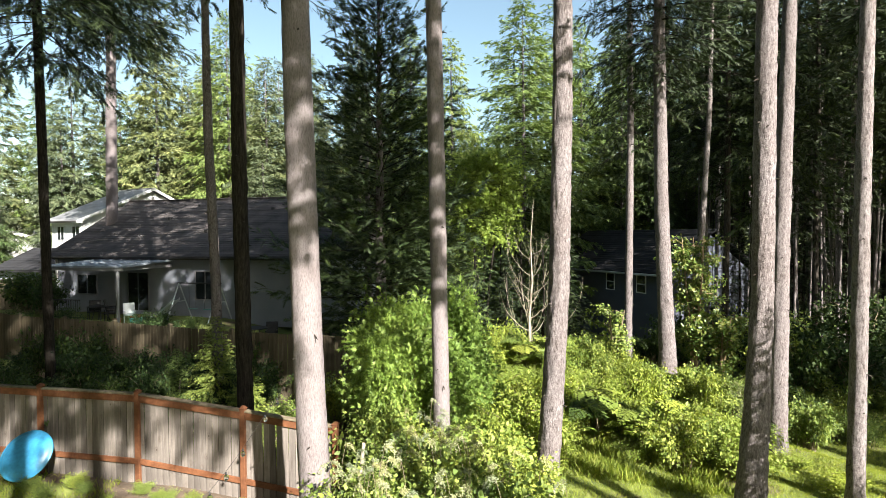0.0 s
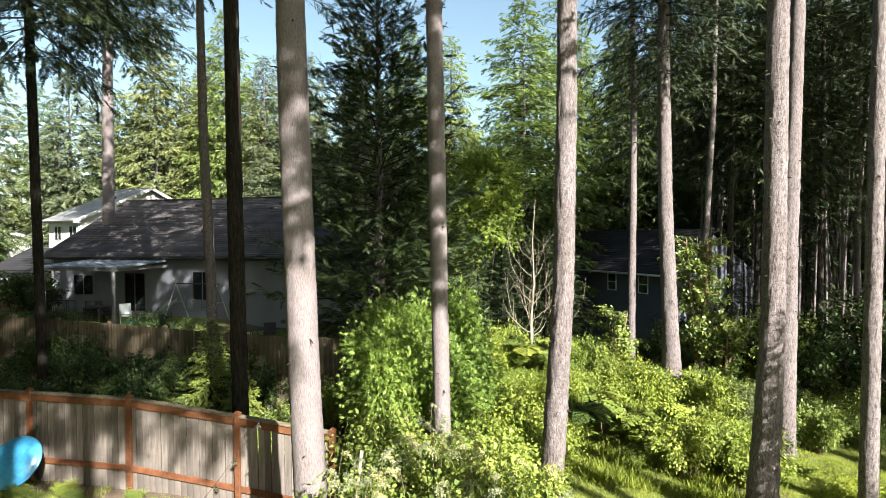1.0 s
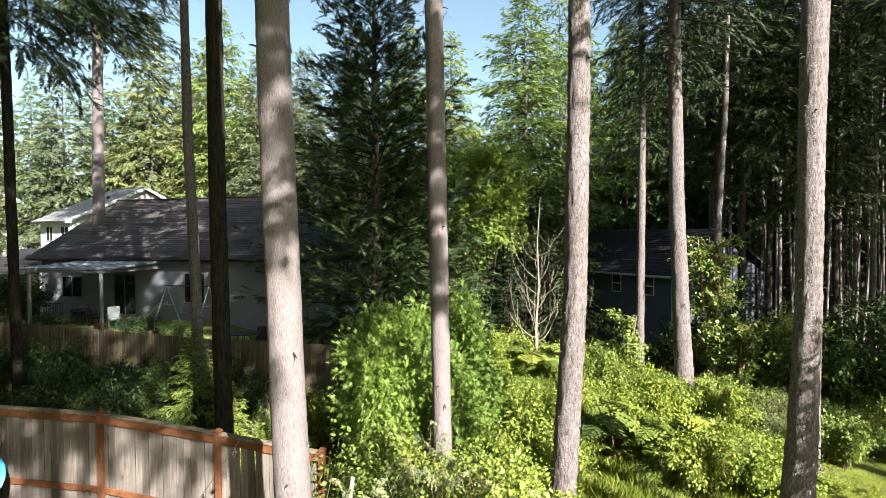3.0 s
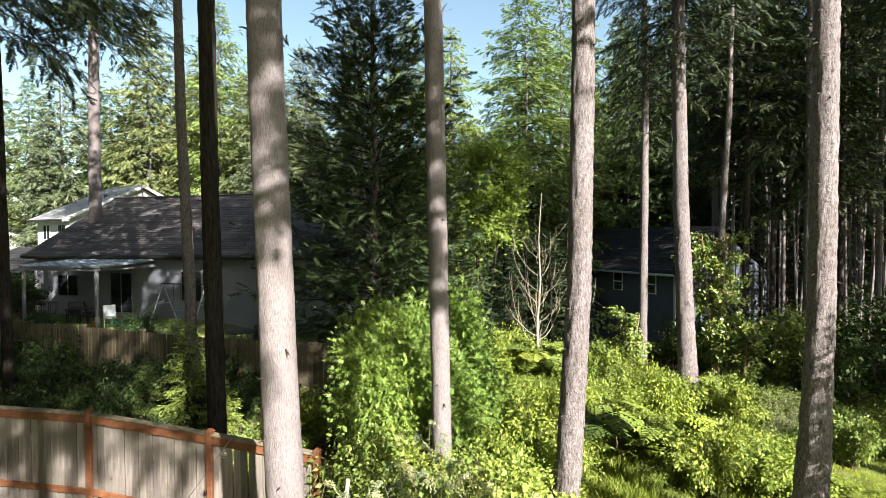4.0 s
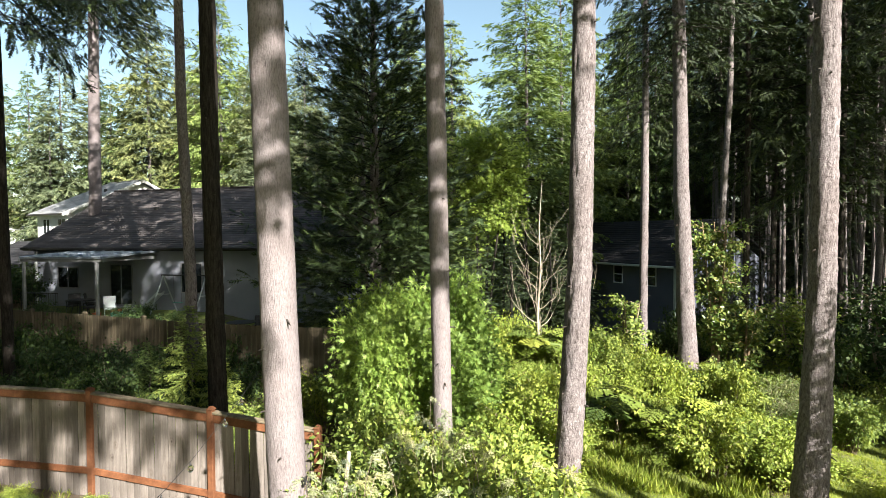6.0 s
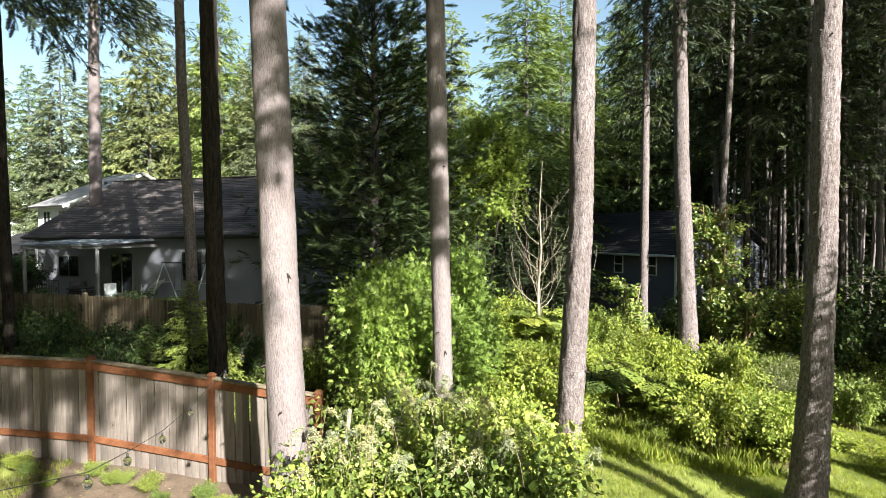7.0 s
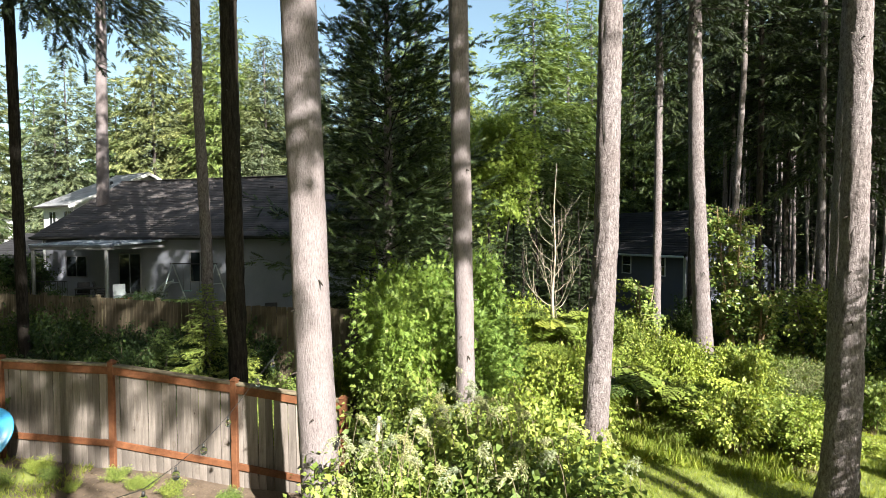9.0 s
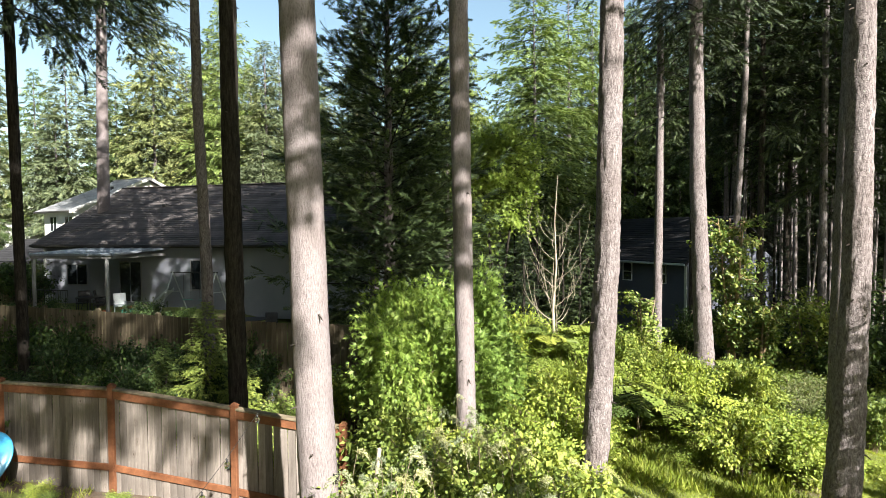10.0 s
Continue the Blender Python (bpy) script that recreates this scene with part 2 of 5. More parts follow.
def box(bm, x0, y0, z0, x1, y1, z1, bevel=0.0):
    r = bmesh.ops.create_cube(bm, size=1, matrix=Matrix.LocRotScale(((x0 + x1) / 2, (y0 + y1) / 2, (z0 + z1) / 2), None, (x1 - x0, y1 - y0, z1 - z0)))
    if bevel:
        edges = {e for v in r["verts"] for e in v.link_edges}
        bmesh.ops.bevel(bm, geom=list(edges), offset=bevel, segments=1, affect="EDGES")
    return bm


def boxed(name, dims, mat, parent=None, bevel=0.0, label=""):
    return part(name, box(bmesh.new(), *dims, bevel), mat, parent, label)


def prism(name, outline, x0, x1, mat, parent=None):
    """A solid whose outline in (y, z) runs from x0 to x1."""
    bm = bmesh.new()
    a = [bm.verts.new((x0, y, z)) for y, z in outline]
    b = [bm.verts.new((x1, y, z)) for y, z in outline]
    n = len(a)
    bm.faces.new(a), bm.faces.new(b[::-1])
    for i in range(n):
        bm.faces.new((a[i], b[i], b[(i + 1) % n], a[(i + 1) % n]))
    bmesh.ops.recalc_face_normals(bm, faces=bm.faces)
    return part(name, bm, mat, parent)


def tube_arrays(points, sides=6, furrow=0.0, seed=0):
    """A tapering tube along rows of (x, y, z, r)."""
    p = np.asarray(points, float)
    n = len(p)
    d = np.gradient(p[:, :3], axis=0)
    d /= np.linalg.norm(d, axis=1)[:, None] + 1e-9
    ref = np.where(np.abs(d[:, 2:3]) > 0.9, np.array([[1.0, 0, 0]]), np.array([[0, 0, 1.0]]))
    u = np.cross(ref, d)
    u /= np.linalg.norm(u, axis=1)[:, None]
    w = np.cross(d, u)
    a = np.linspace(0, 2 * np.pi, sides, endpoint=False)
    rad = np.repeat(p[:, 3:4], sides, axis=1)
    if furrow:
        r2 = np.random.default_rng(seed)
        s = np.concatenate([[0], np.cumsum(np.linalg.norm(np.diff(p[:, :3], axis=0), axis=1))])[:, None]
        wave = np.zeros_like(rad)
        for k in range(10):
            m, q = r2.integers(5, 19), r2.uniform(0.8, 5)
            wave += np.cos(m * a[None] + q * s + r2.uniform(0, 6.28)) * np.cos(r2.uniform(1, 6) * s + r2.uniform(0, 6.28))
        wave /= 3.0
        ridge = 1 - np.abs(np.clip(wave, -1, 1))
        rad = rad * (1 + furrow * (ridge - 0.6) + 0.35 * furrow * r2.normal(size=rad.shape))
    v = p[:, None, :3] + rad[..., None] * (np.cos(a)[None, :, None] * u[:, None] + np.sin(a)[None, :, None] * w[:, None])
    i = np.arange(n - 1)[:, None] * sides + np.arange(sides)[None]
    j = np.arange(n - 1)[:, None] * sides + (np.arange(sides)[None] + 1) % sides
    f = np.stack([i, j, j + sides, i + sides], -1).reshape(-1, 4)
    return v.reshape(-1, 3), f


def two_tone(name, wood, green, wood_mat, green_mat, parent=None):
    """Twigs (quads) and leaves (triangles) as one mesh of two materials."""
    (wv, wf), (gv, gf) = wood, green
    tri = np.concatenate([wf[:, [0, 1, 2]], wf[:, [0, 2, 3]], gf + len(wv)])
    ob = soup(name, np.concatenate([wv, gv]), tri, wood_mat, parent)
    ob.data.materials.append(green_mat)
    slot = np.ones(len(tri), np.int32)
    slot[:2 * len(wf)] = 0
    ob.data.polygons.foreach_set("material_index", slot)
    return ob


def joined(arrays):
    vs, fs, n = [], [], 0
    for v, f in arrays:
        vs.append(v), fs.append(np.asarray(f) + n)
        n += len(v)
    return np.concatenate(vs), np.concatenate(fs)


def resample(points, step):
    p = np.asarray(points, float)
    s = np.concatenate([[0], np.cumsum(np.linalg.norm(np.diff(p[:, :3], axis=0), axis=1))])
    t = np.arange(0, s[-1], step)
    return np.stack([np.interp(t, s, p[:, k]) for k in range(p.shape[1])], -1)


# leaf outlines: x along the leaf, y across, z off its face; each a fan of triangles

def pinnate(pairs, wide=0.42):
    """A leaf of paired leaflets along a drooping rib, one connected piece."""
    v, f = [], []
    for k in range(pairs + 1):
        x = k / (pairs + 0.6)
        v.append((x, 0, -0.16 * x * x))
    for k in range(pairs):
        x, w = v[k + 1][0], wide * (0.7 + 0.9 * k / pairs - 1.1 * (k / pairs) ** 2)
        z, d = v[k + 1][2], 0.8 / pairs
        for sgn in (1, -1):
            n = len(v)
            v += [(x - 0.25 * d, sgn * 0.55 * w, z + 0.02), (x + 0.5 * d, sgn * w, z - 0.12 * w), (x + 0.65 * d, sgn * 0.5 * w, z + 0.01)]
            f += [(k + 1, n, n + 1), (k + 1, n + 1, n + 2)] if sgn < 0 else [(k + 1, n + 1, n), (k + 1, n + 2, n + 1)]
            f.append((k, k + 1, n))
    n = len(v)
    v += [(0.92, 0.12, -0.13), (1.1, 0, -0.2), (0.92, -0.12, -0.13)]
    f += [(pairs, n + 1, n), (pairs, n + 2, n + 1)]
    return np.array(v), np.array(f)


PINNATE = pinnate(4)
OVAL = (np.array([(0, 0, 0), (0.3, 0.36, 0.06), (0.7, 0.32, 0.05), (1, 0, -0.08), (0.7, -0.32, 0.05), (0.3, -0.36, 0.06)]), np.array([(0, 1, 2), (0, 2, 3), (0, 3, 4), (0, 4, 5)]))
FOLDED = (np.array([(0, 0, 0), (0.45, 0, -0.06), (1, 0, -0.12), (0.36, 0.36, 0.07), (0.36, -0.36, 0.07)]), np.array([(0, 1, 3), (1, 2, 3), (0, 4, 1), (1, 4, 2)]))
KITE = (np.array([(0, 0, 0), (0.45, 0.5, 0.03), (1, 0, -0.1), (0.45, -0.5, 0.03)]), np.array([(0, 1, 2), (0, 2, 3)]))
SPRAY = (np.array([(0, 0, 0), (0.45, 0.16, 0), (1, 0, -0.12), (0.45, -0.16, 0), (0.15, 0.05, 0), (0.55, 0.62, -0.06), (0.3, 0.1, 0), (0.15, -0.05, 0), (0.55, -0.62, -0.06), (0.3, -0.1, 0),
                    (0.42, 0.1, 0), (0.78, 0.5, -0.1), (0.6, 0.08, 0), (0.42, -0.1, 0), (0.78, -0.5, -0.1), (0.6, -0.08, 0)]),
         np.array([(0, 1, 2), (0, 2, 3), (4, 5, 6), (7, 9, 8), (10, 11, 12), (13, 15, 14)]))


def frond(teeth, taper=0.75):
    """A flat bough of needle teeth on both sides of an axis, drooping to its tip."""
    v, f = [], []
    for sgn in (1, -1):
        for k in range(teeth):
            a, b = k / teeth, (k + 0.92) / teeth
            w = (0.5 - 0.38 * a ** 1.3) * (1.0 if k % 2 else taper) * (0.75 + 0.5 * min(1, a * 4) - 0.25)
            n = len(v)
            v += [(a, 0, -0.14 * a * a), (min(1, a + 1.3 / teeth), sgn * w, -0.14 * a * a - 0.10 * w), (b, 0, -0.14 * b * b)]
            f.append((n, n + 1, n + 2) if sgn < 0 else (n, n + 2, n + 1))
    n = len(v)
    v += [(1 - 1.0 / teeth, 0.07, -0.12), (1.12, 0, -0.2), (1 - 1.0 / teeth, -0.07, -0.12)]
    f.append((n, n + 2, n + 1))
    return np.array(v), np.array(f)


FROND_FEW, FROND = frond(3), frond(5)


def leaves(shape, pos, way, up, length, width):
    """Arrays of many leaves of one outline at places, pointing along way, facing up."""
    tv, tf = shape
    x = way / (np.linalg.norm(way, axis=1)[:, None] + 1e-9)
    y = np.cross(up, x)
    y /= np.linalg.norm(y, axis=1)[:, None] + 1e-9
    z = np.cross(x, y)
    L, W = np.asarray(length)[:, None, None], np.asarray(width)[:, None, None]
    v = pos[:, None] + tv[None, :, 0:1] * L * x[:, None] + tv[None, :, 1:2] * W * y[:, None] + tv[None, :, 2:3] * L * z[:, None]
    f = tf[None] + np.arange(len(pos))[:, None, None] * len(tv)
    return v.reshape(-1, 3), f.reshape(-1, 3)


# ---- the lie of the land ----
LAND = [(-12, 12.6, 0.25), (-8.8, 12, 0.15), (-6.4, 11.5, 0.15), (-4, 11, 0), (-2, 10.6, -0.1), (2.1, 11, 0.15), (0, 12.5, 0.3), (6.1, 10.2, -0.25), (8.7, 11.4, -0.45),
        (9.3, 15, -0.65), (8.1, 19.5, -0.25), (13.4, 19.8, -1.2), (11.6, 16, -1.35), (6.4, 14.4, -0.55), (4.4, 14.9, -0.2), (3, 18.8, 0.8), (5, 20, 0.4), (-8.7, 17.8, 0.45), (-5.6, 16.6, 0.4), (-2, 19, 0.6),
        (-15, 28, 1.05), (-22, 30, 1.1), (9.3, 31, -1.7), (5, 31, -1.2), (0, 30, 0.3), (0, 4, 0.0), (-6, 6, 0.1), (6, 4, -0.3), (0, -6, 0.1), (-14, 0, 0.4), (14, 2, -0.9), (-40, 50, 1.2), (0, 60, 0.2), (40, 50, -1.6), (40, 10, -1.8), (-40, 10, 0.8)]
LX, LZ = np.array([p[:2] for p in LAND]), np.array([p[2] for p in LAND])


def land(x, y):
    x, y = np.asarray(x, float), np.asarray(y, float)
    d = (x[..., None] - LX[:, 0]) ** 2 + (y[..., None] - LX[:, 1]) ** 2
    w = 1 / (d + 1.5) ** 1.7
    return (w * LZ).sum(-1) / w.sum(-1) + 0.05 * np.sin(1.7 * x + 0.6 * y) * np.sin(1.3 * y - 0.4 * x)


def gz(x, y):
    return float(land(x, y))


def axis_steps(lo, hi, step, far):
    a = list(np.arange(lo, hi + step / 2, step))
    d = step
    while a[-1] < far:
        d *= 1.4
        a.append(a[-1] + d)
    d = step
    while a[0] > -far:
        d *= 1.4
        a.insert(0, a[0] - d)
    return np.array(a)


gx, gy = axis_steps(-26, 26, 0.4, 900), axis_steps(-6, 36, 0.4, 900)
mx_, my_ = np.meshgrid(gx, gy)
mz_ = land(mx_, my_)
ids = np.arange(mx_.size).reshape(mx_.shape)
soup("ground", np.stack([mx_, my_, mz_], -1).reshape(-1, 3), np.stack([ids[:-1, :-1], ids[:-1, 1:], ids[1:, 1:], ids[1:, :-1]], -1).reshape(-1, 4), GROUND, None, True)
bare_soil = 0.45 * np.exp(-((mx_ + 4.6) / 2.6) ** 4 - ((my_ - 10.2) / 1.7) ** 4) + 0.3 * ((my_ > 11.5) & (my_ < 17) & (mx_ < -2.5))
bpy.data.objects["ground"].data.attributes.new("bare_soil", "FLOAT", "POINT").data.foreach_set("value", bare_soil.ravel().astype(np.float32))
tagged(bpy.data.objects["ground"], "gently sloping ground of soil, moss and short grass", "ground", kind="structure")


# ---- conifers ----
def conifer_arrays(height, low, radius, branches, seed, per=7.0, shape=FROND, droop=0.35, ragged=0.3, size=1.0, point=1.0, hang=-0.15, wide=0.8, tumble=0.25, stray=0.12):
    """Limbs and needle fronds of a conifer's crown from height low to the tip, axis at the origin."""
    r = np.random.default_rng(seed)
    tubes, P, D, U, S = [], [], [], [], []
    s = np.linspace(0, 1, 6)
    for i in range(branches):
        q = (i + r.uniform(-0.5, 0.5)) / branches
        h = low + (height - low) * min(max(q, 0.0), 0.99) ** 0.9
        t = (h - low) / (height - low)
        L = radius * max(0.06, (1 - t) ** (0.8 * point) * min(1, 0.6 + 2.2 * t)) * r.uniform(1 - ragged, 1 + ragged * 0.6)
        az = i * 2.39996 + r.uniform(-0.5, 0.5)
        rise = (-0.2 + 0.7 * t) + r.uniform(-stray, stray)
        out, side = np.array([math.cos(az), math.sin(az), 0]), np.array([-math.sin(az), math.cos(az), 0])
        line = out * (L * s)[:, None] + np.stack([0 * s, 0 * s, h + L * (rise * s - droop * s * s + 0.14 * s ** 4)], 1)
        tubes.append(tube_arrays(np.concatenate([line, (0.012 + 0.014 * L / 3) * (1.1 - s)[:, None]], 1), 3))
        k = max(5, int(per * L))
        a = 0.08 + 0.94 * (np.arange(k) + r.uniform(0, 1, k)) / k
        at = np.stack([np.interp(a, s, line[:, c]) for c in range(3)], 1)
        sgn = np.where(np.arange(k) % 2, 1.0, -1.0)
        spread = (1.15 - 0.75 * a) * r.uniform(0.5, 1.2, k)
        D.append(out * r.uniform(0.5, 1.0, (k, 1)) + side * (sgn * spread)[:, None] + np.stack([0 * a, 0 * a, r.normal(hang, 0.26, k) + (rise - droop * a) * 0.5], 1))
        P.append(at + r.normal(0, 0.05, (k, 3)))
        U.append(np.array([0, 0, 1.0]) + r.normal(0, tumble, (k, 3)) + side * (sgn * 0.25)[:, None])
        S.append(size * (0.28 + 0.30 * L * (1 - 0.6 * np.minimum(a, 1))) * r.uniform(0.6, 1.2, k))
    P, D, U, S = np.concatenate(P), np.concatenate(D), np.concatenate(U), np.concatenate(S)
    return joined(tubes), leaves(shape, P, D, U, S, S * wide)


def fir_arrays(height, low, radius, branches, seed, sprig=0.36, shape=None, droop=0.4, ragged=0.35, point=0.9, hang=-0.35, rise=(-0.15, 0.55), twigs=3.0, narrow=0.3, stray=0.15, gaps=0.0):
    """A conifer's crown: limbs, twigs off each limb and short needle sprigs along each twig; axis at the origin."""
    r = np.random.default_rng(seed)
    shape = FROND_FEW if shape is None else shape
    tubes, P, D, U, S = [], [], [], [], []
    s = np.linspace(0, 1, 6)
    for i in range(branches):
        q = min(max((i + r.uniform(-0.5, 0.5)) / branches, 0.0), 0.99) ** 0.92
        if r.uniform() < gaps:
            continue
        h = low + (height - low) * q
        L = radius * max(0.05, (1 - q) ** (0.8 * point) * min(1, 0.6 + 2.2 * q)) * r.uniform(1 - ragged, 1 + ragged * 0.6)
        az = i * 2.39996 + r.uniform(-0.6, 0.6)
        up = rise[0] + (rise[1] - rise[0]) * q + r.uniform(-stray, stray)
        out, side = np.array([math.cos(az), math.sin(az), 0]), np.array([-math.sin(az), math.cos(az), 0])
        line = out * (L * s)[:, None] + np.stack([0 * s, 0 * s, h + L * (up * s - droop * s * s + 0.16 * s ** 4)], 1)
        tubes.append(tube_arrays(np.concatenate([line, (0.012 + 0.014 * L / 3) * (1.1 - s)[:, None]], 1), 3))
        m = max(4, int(twigs * L))
        a = np.minimum(1.0, 0.12 + 0.9 * (np.arange(m) + r.uniform(0, 1, m)) / m)
        root = np.stack([np.interp(a, s, line[:, c]) for c in range(3)], 1)
        sg = np.where(np.arange(m) % 2, 1.0, -1.0)
        reach = (0.2 + 0.36 * L * (1.12 - a)) * r.uniform(0.5, 1.2, m)
        way = out * r.uniform(0.5, 1.0, (m, 1)) + side * (sg * r.uniform(0.3, 1.0, m))[:, None] + np.stack([0 * a, 0 * a, (up - droop * a) * 0.8 + r.normal(0, 0.16, m)], 1)
        n = np.maximum(4, (reach / (sprig * 0.22)).astype(int))
        who = np.repeat(np.arange(m), n)
        k = len(who)
        u = r.uniform(0.05, 1.05, k)
        sag = np.stack([0 * u, 0 * u, hang * 0.55 * reach[who] * u * u], 1)
        P.append(root[who] + way[who] * (reach[who] * u)[:, None] + sag + r.normal(0, 0.05 * sprig, (k, 3)))
        D.append(way[who] * 1.2 + r.normal(0, 0.42, (k, 3)) + np.stack([0 * u, 0 * u, hang * (0.4 + u)], 1))
        U.append(np.array([0, 0, 1.0]) + r.normal(0, 0.6, (k, 3)))
        S.append(sprig * r.uniform(0.55, 1.25, k) * min(1.0, 0.55 + 0.3 * L))
    P, D, U, S = np.concatenate(P), np.concatenate(D), np.concatenate(U), np.concatenate(S)
    return joined(tubes), leaves(shape, P, D, U, S, S * narrow * 2)


def tree_trunk(points, bark_mat, parent, sides=14, step=0.35, furrow=0.1, seed=0):
    v, f = tube_arrays(resample(points, step), sides, furrow, seed)
    return soup("trunk", v, f, bark_mat, parent, True)


def stubs(points, n, parent, mat, seed, reach=0.11):
    """Broken-off dead branch ends along a trunk, each a part."""
    r = np.random.default_rng(seed)
    p = np.asarray(points, float)
    for i in range(n):
        z = r.uniform(1.6, 10)
        c = [float(np.interp(z, p[:, 2], p[:, k])) for k in (0, 1, 3)]
        a = r.uniform(math.pi, 2.2 * math.pi)
        L = reach * r.uniform(0.3, 1.0)
        o = np.array([math.cos(a), math.sin(a), r.uniform(-0.5, 0.3)])
        b = np.array([c[0], c[1], z]) + o * c[2] * 0.8
        pts = [(*(b), 0.017), (*(b + o * (c[2] * 0.2 + L * 0.5)), 0.012), (*(b + o * (c[2] * 0.2 + L) + np.array([0, 0, -0.2 * L])), 0.006)]
        v, f = tube_arrays(pts, 5)
        soup("branch_stub", v, f, mat, parent)


CROWNS = {}


def crown_mesh(key):
    """Shared crown meshes: (limbs, needles) for one kind and number."""
    if key not in CROWNS:
        kind, k = key
        if kind == "lit":
            a = fir_arrays(24, 1.5, 4.6, 150, 40 + k, 0.66, droop=0.45, point=0.9, ragged=0.45, hang=-0.5, twigs=4.0)
        elif kind == "full":
            a = fir_arrays(24, 1.2, 4.6, 190, 45 + k, 0.42, droop=0.34, ragged=0.5, point=0.85, hang=-0.6, rise=(-0.4, 0.5), gaps=0.08, twigs=4.0, stray=0.25)
        elif kind == "high":
            a = fir_arrays(16, 0.0, 4.0, 84, 60 + k, 0.54, droop=0.45, ragged=0.45, twigs=3.4)
        elif kind == "sparse":
            a = fir_arrays(16, 0.0, 3.6, 30, 70 + k, 0.44, droop=0.4, ragged=0.5, twigs=7.0, narrow=0.45)
        elif kind == "open":
            a = fir_arrays(16, 0.0, 4.0, 58, 65 + k, 0.62, droop=0.45, ragged=0.45, twigs=2.6)
        elif kind == "hang":
            a = fir_arrays(14, -1.5, 3.5, 120, 80 + k, 0.24, FROND, 0.4, 0.5, 0.8, -0.4, twigs=4.0, stray=0.25, narrow=0.26)
        elif kind == "curtain":
            a = fir_arrays(14, -1.0, 4.2, 110, 85 + k, 0.34, FROND, 0.4, 0.6, 0.6, -0.7, stray=0.35, twigs=4.0)
        elif kind == "slim":
            a = fir_arrays(20, 1.0, 2.7, 100, 90 + k, 0.5, droop=0.42, ragged=0.45, twigs=3.4)
        ob = two_tone("crown", a[0], a[1], BARK_SHADED, FIR_SHADED)
        CROWNS[key] = ob.data
        bpy.data.objects.remove(ob)
    return CROWNS[key]


def hang_crown(tree, key, place, scale, turn, needles_mat):
    ob = new("crown", crown_mesh(key))
    ob.material_slots[1].link = "OBJECT"
    ob.material_slots[1].material = needles_mat
    ob.parent = tree
    ob.matrix_local = Matrix.LocRotScale(place, Euler((0, 0, turn)), scale)


def thing(name, place, label, category, group="", kind=""):
    return tagged(new(name), label, category, group, kind) if place is None else _placed(name, place, label, category, group, kind)


def _placed(name, place, label, category, group, kind):
    ob = tagged(new(name), label, category, group, kind)
    ob.location = place
    return ob


def tall_tree(points, bark_mat, label, crown_from, key, needles_mat, scale=(1, 1, 1), turn=0.0, sides=40, step=0.12, furrow=0.09, seed=1, stub=10, stub_mat=None, group="tall trunks", thick=1):
    """A tall limbless trunk given by (x, y, z, r) with its crown high up."""
    x0, y0, z0, _ = points[0]
    tree = thing("conifer", (x0, y0, z0), label, "tree", group)
    local = [(x - x0, y - y0, z - z0, r) for x, y, z, r in points]
    tree_trunk(local, bark_mat, tree, sides, step, furrow, seed)
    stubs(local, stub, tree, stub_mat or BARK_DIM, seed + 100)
    p = np.asarray(local)
    z = crown_from - z0
    for k in range(thick):
        hang_crown(tree, key, (float(np.interp(z, p[:, 2], p[:, 0])), float(np.interp(z, p[:, 2], p[:, 1])), z + 0.4 * k), scale, turn + 2.0 * k, needles_mat)
    return tree


LIT_LABEL = "tall conifer with a furrowed grey-brown sunlit trunk"
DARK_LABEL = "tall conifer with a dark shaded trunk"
tall_tree([(-2.0, 8.7, -0.3, 0.33), (-2.03, 8.7, 0.3, 0.27), (-2.05, 8.7, 0.9, 0.25), (-2.13, 8.69, 3, 0.235), (-2.25, 8.68, 7.3, 0.222), (-2.5, 8.7, 20, 0.15), (-2.6, 8.7, 33, 0.03)], BARK_SMOOTH, LIT_LABEL, 17, ("high", 0), FIR_SHADED, seed=11, stub=6, furrow=0.03)
tall_tree([(-0.03, 11.8, -0.1, 0.26), (-0.04, 11.8, 0.5, 0.19), (-0.06, 11.8, 2, 0.175), (-0.14, 11.8, 8, 0.175), (-0.3, 11.8, 20, 0.12), (-0.4, 11.9, 30, 0.03)], BARK_SMOOTH, LIT_LABEL, 16, ("high", 1), FIR_SHADED, turn=1.0, seed=12, stub=9, furrow=0.05)
tall_tree([(2.0, 11.05, -0.1, 0.32), (2.05, 11.05, 0.3, 0.24), (2.14, 11.05, 1, 0.225), (2.33, 11.05, 4.3, 0.2), (2.4, 11.05, 8, 0.19), (2.45, 11, 20, 0.13), (2.5, 11, 31, 0.03)], BARK, LIT_LABEL, 17, ("high", 2), FIR_SHADED, turn=2.0, seed=13)
tall_tree([(5.66, 10.2, -0.4, 0.34), (5.72, 10.2, 0.2, 0.27), (5.84, 10.2, 2, 0.22), (5.92, 10.2, 4, 0.19), (5.95, 10.2, 8, 0.178), (6.1, 10.2, 20, 0.13), (6.1, 10.2, 30, 0.03)], BARK, LIT_LABEL, 16, ("high", 0), FIR_SHADED, turn=3.0, seed=14, stub=16)
tall_tree([(8.02, 19.5, -0.4, 0.42), (7.99, 19.5, 0.3, 0.32), (7.92, 19.5, 2, 0.27), (7.74, 19.5, 6, 0.235), (7.62, 19.5, 12, 0.2), (7.7, 19.5, 22, 0.03)], BARK, LIT_LABEL, 12.0, ("hang", 0), FIR_SHADED, turn=0.4, sides=28, step=0.2, seed=15, thick=2)
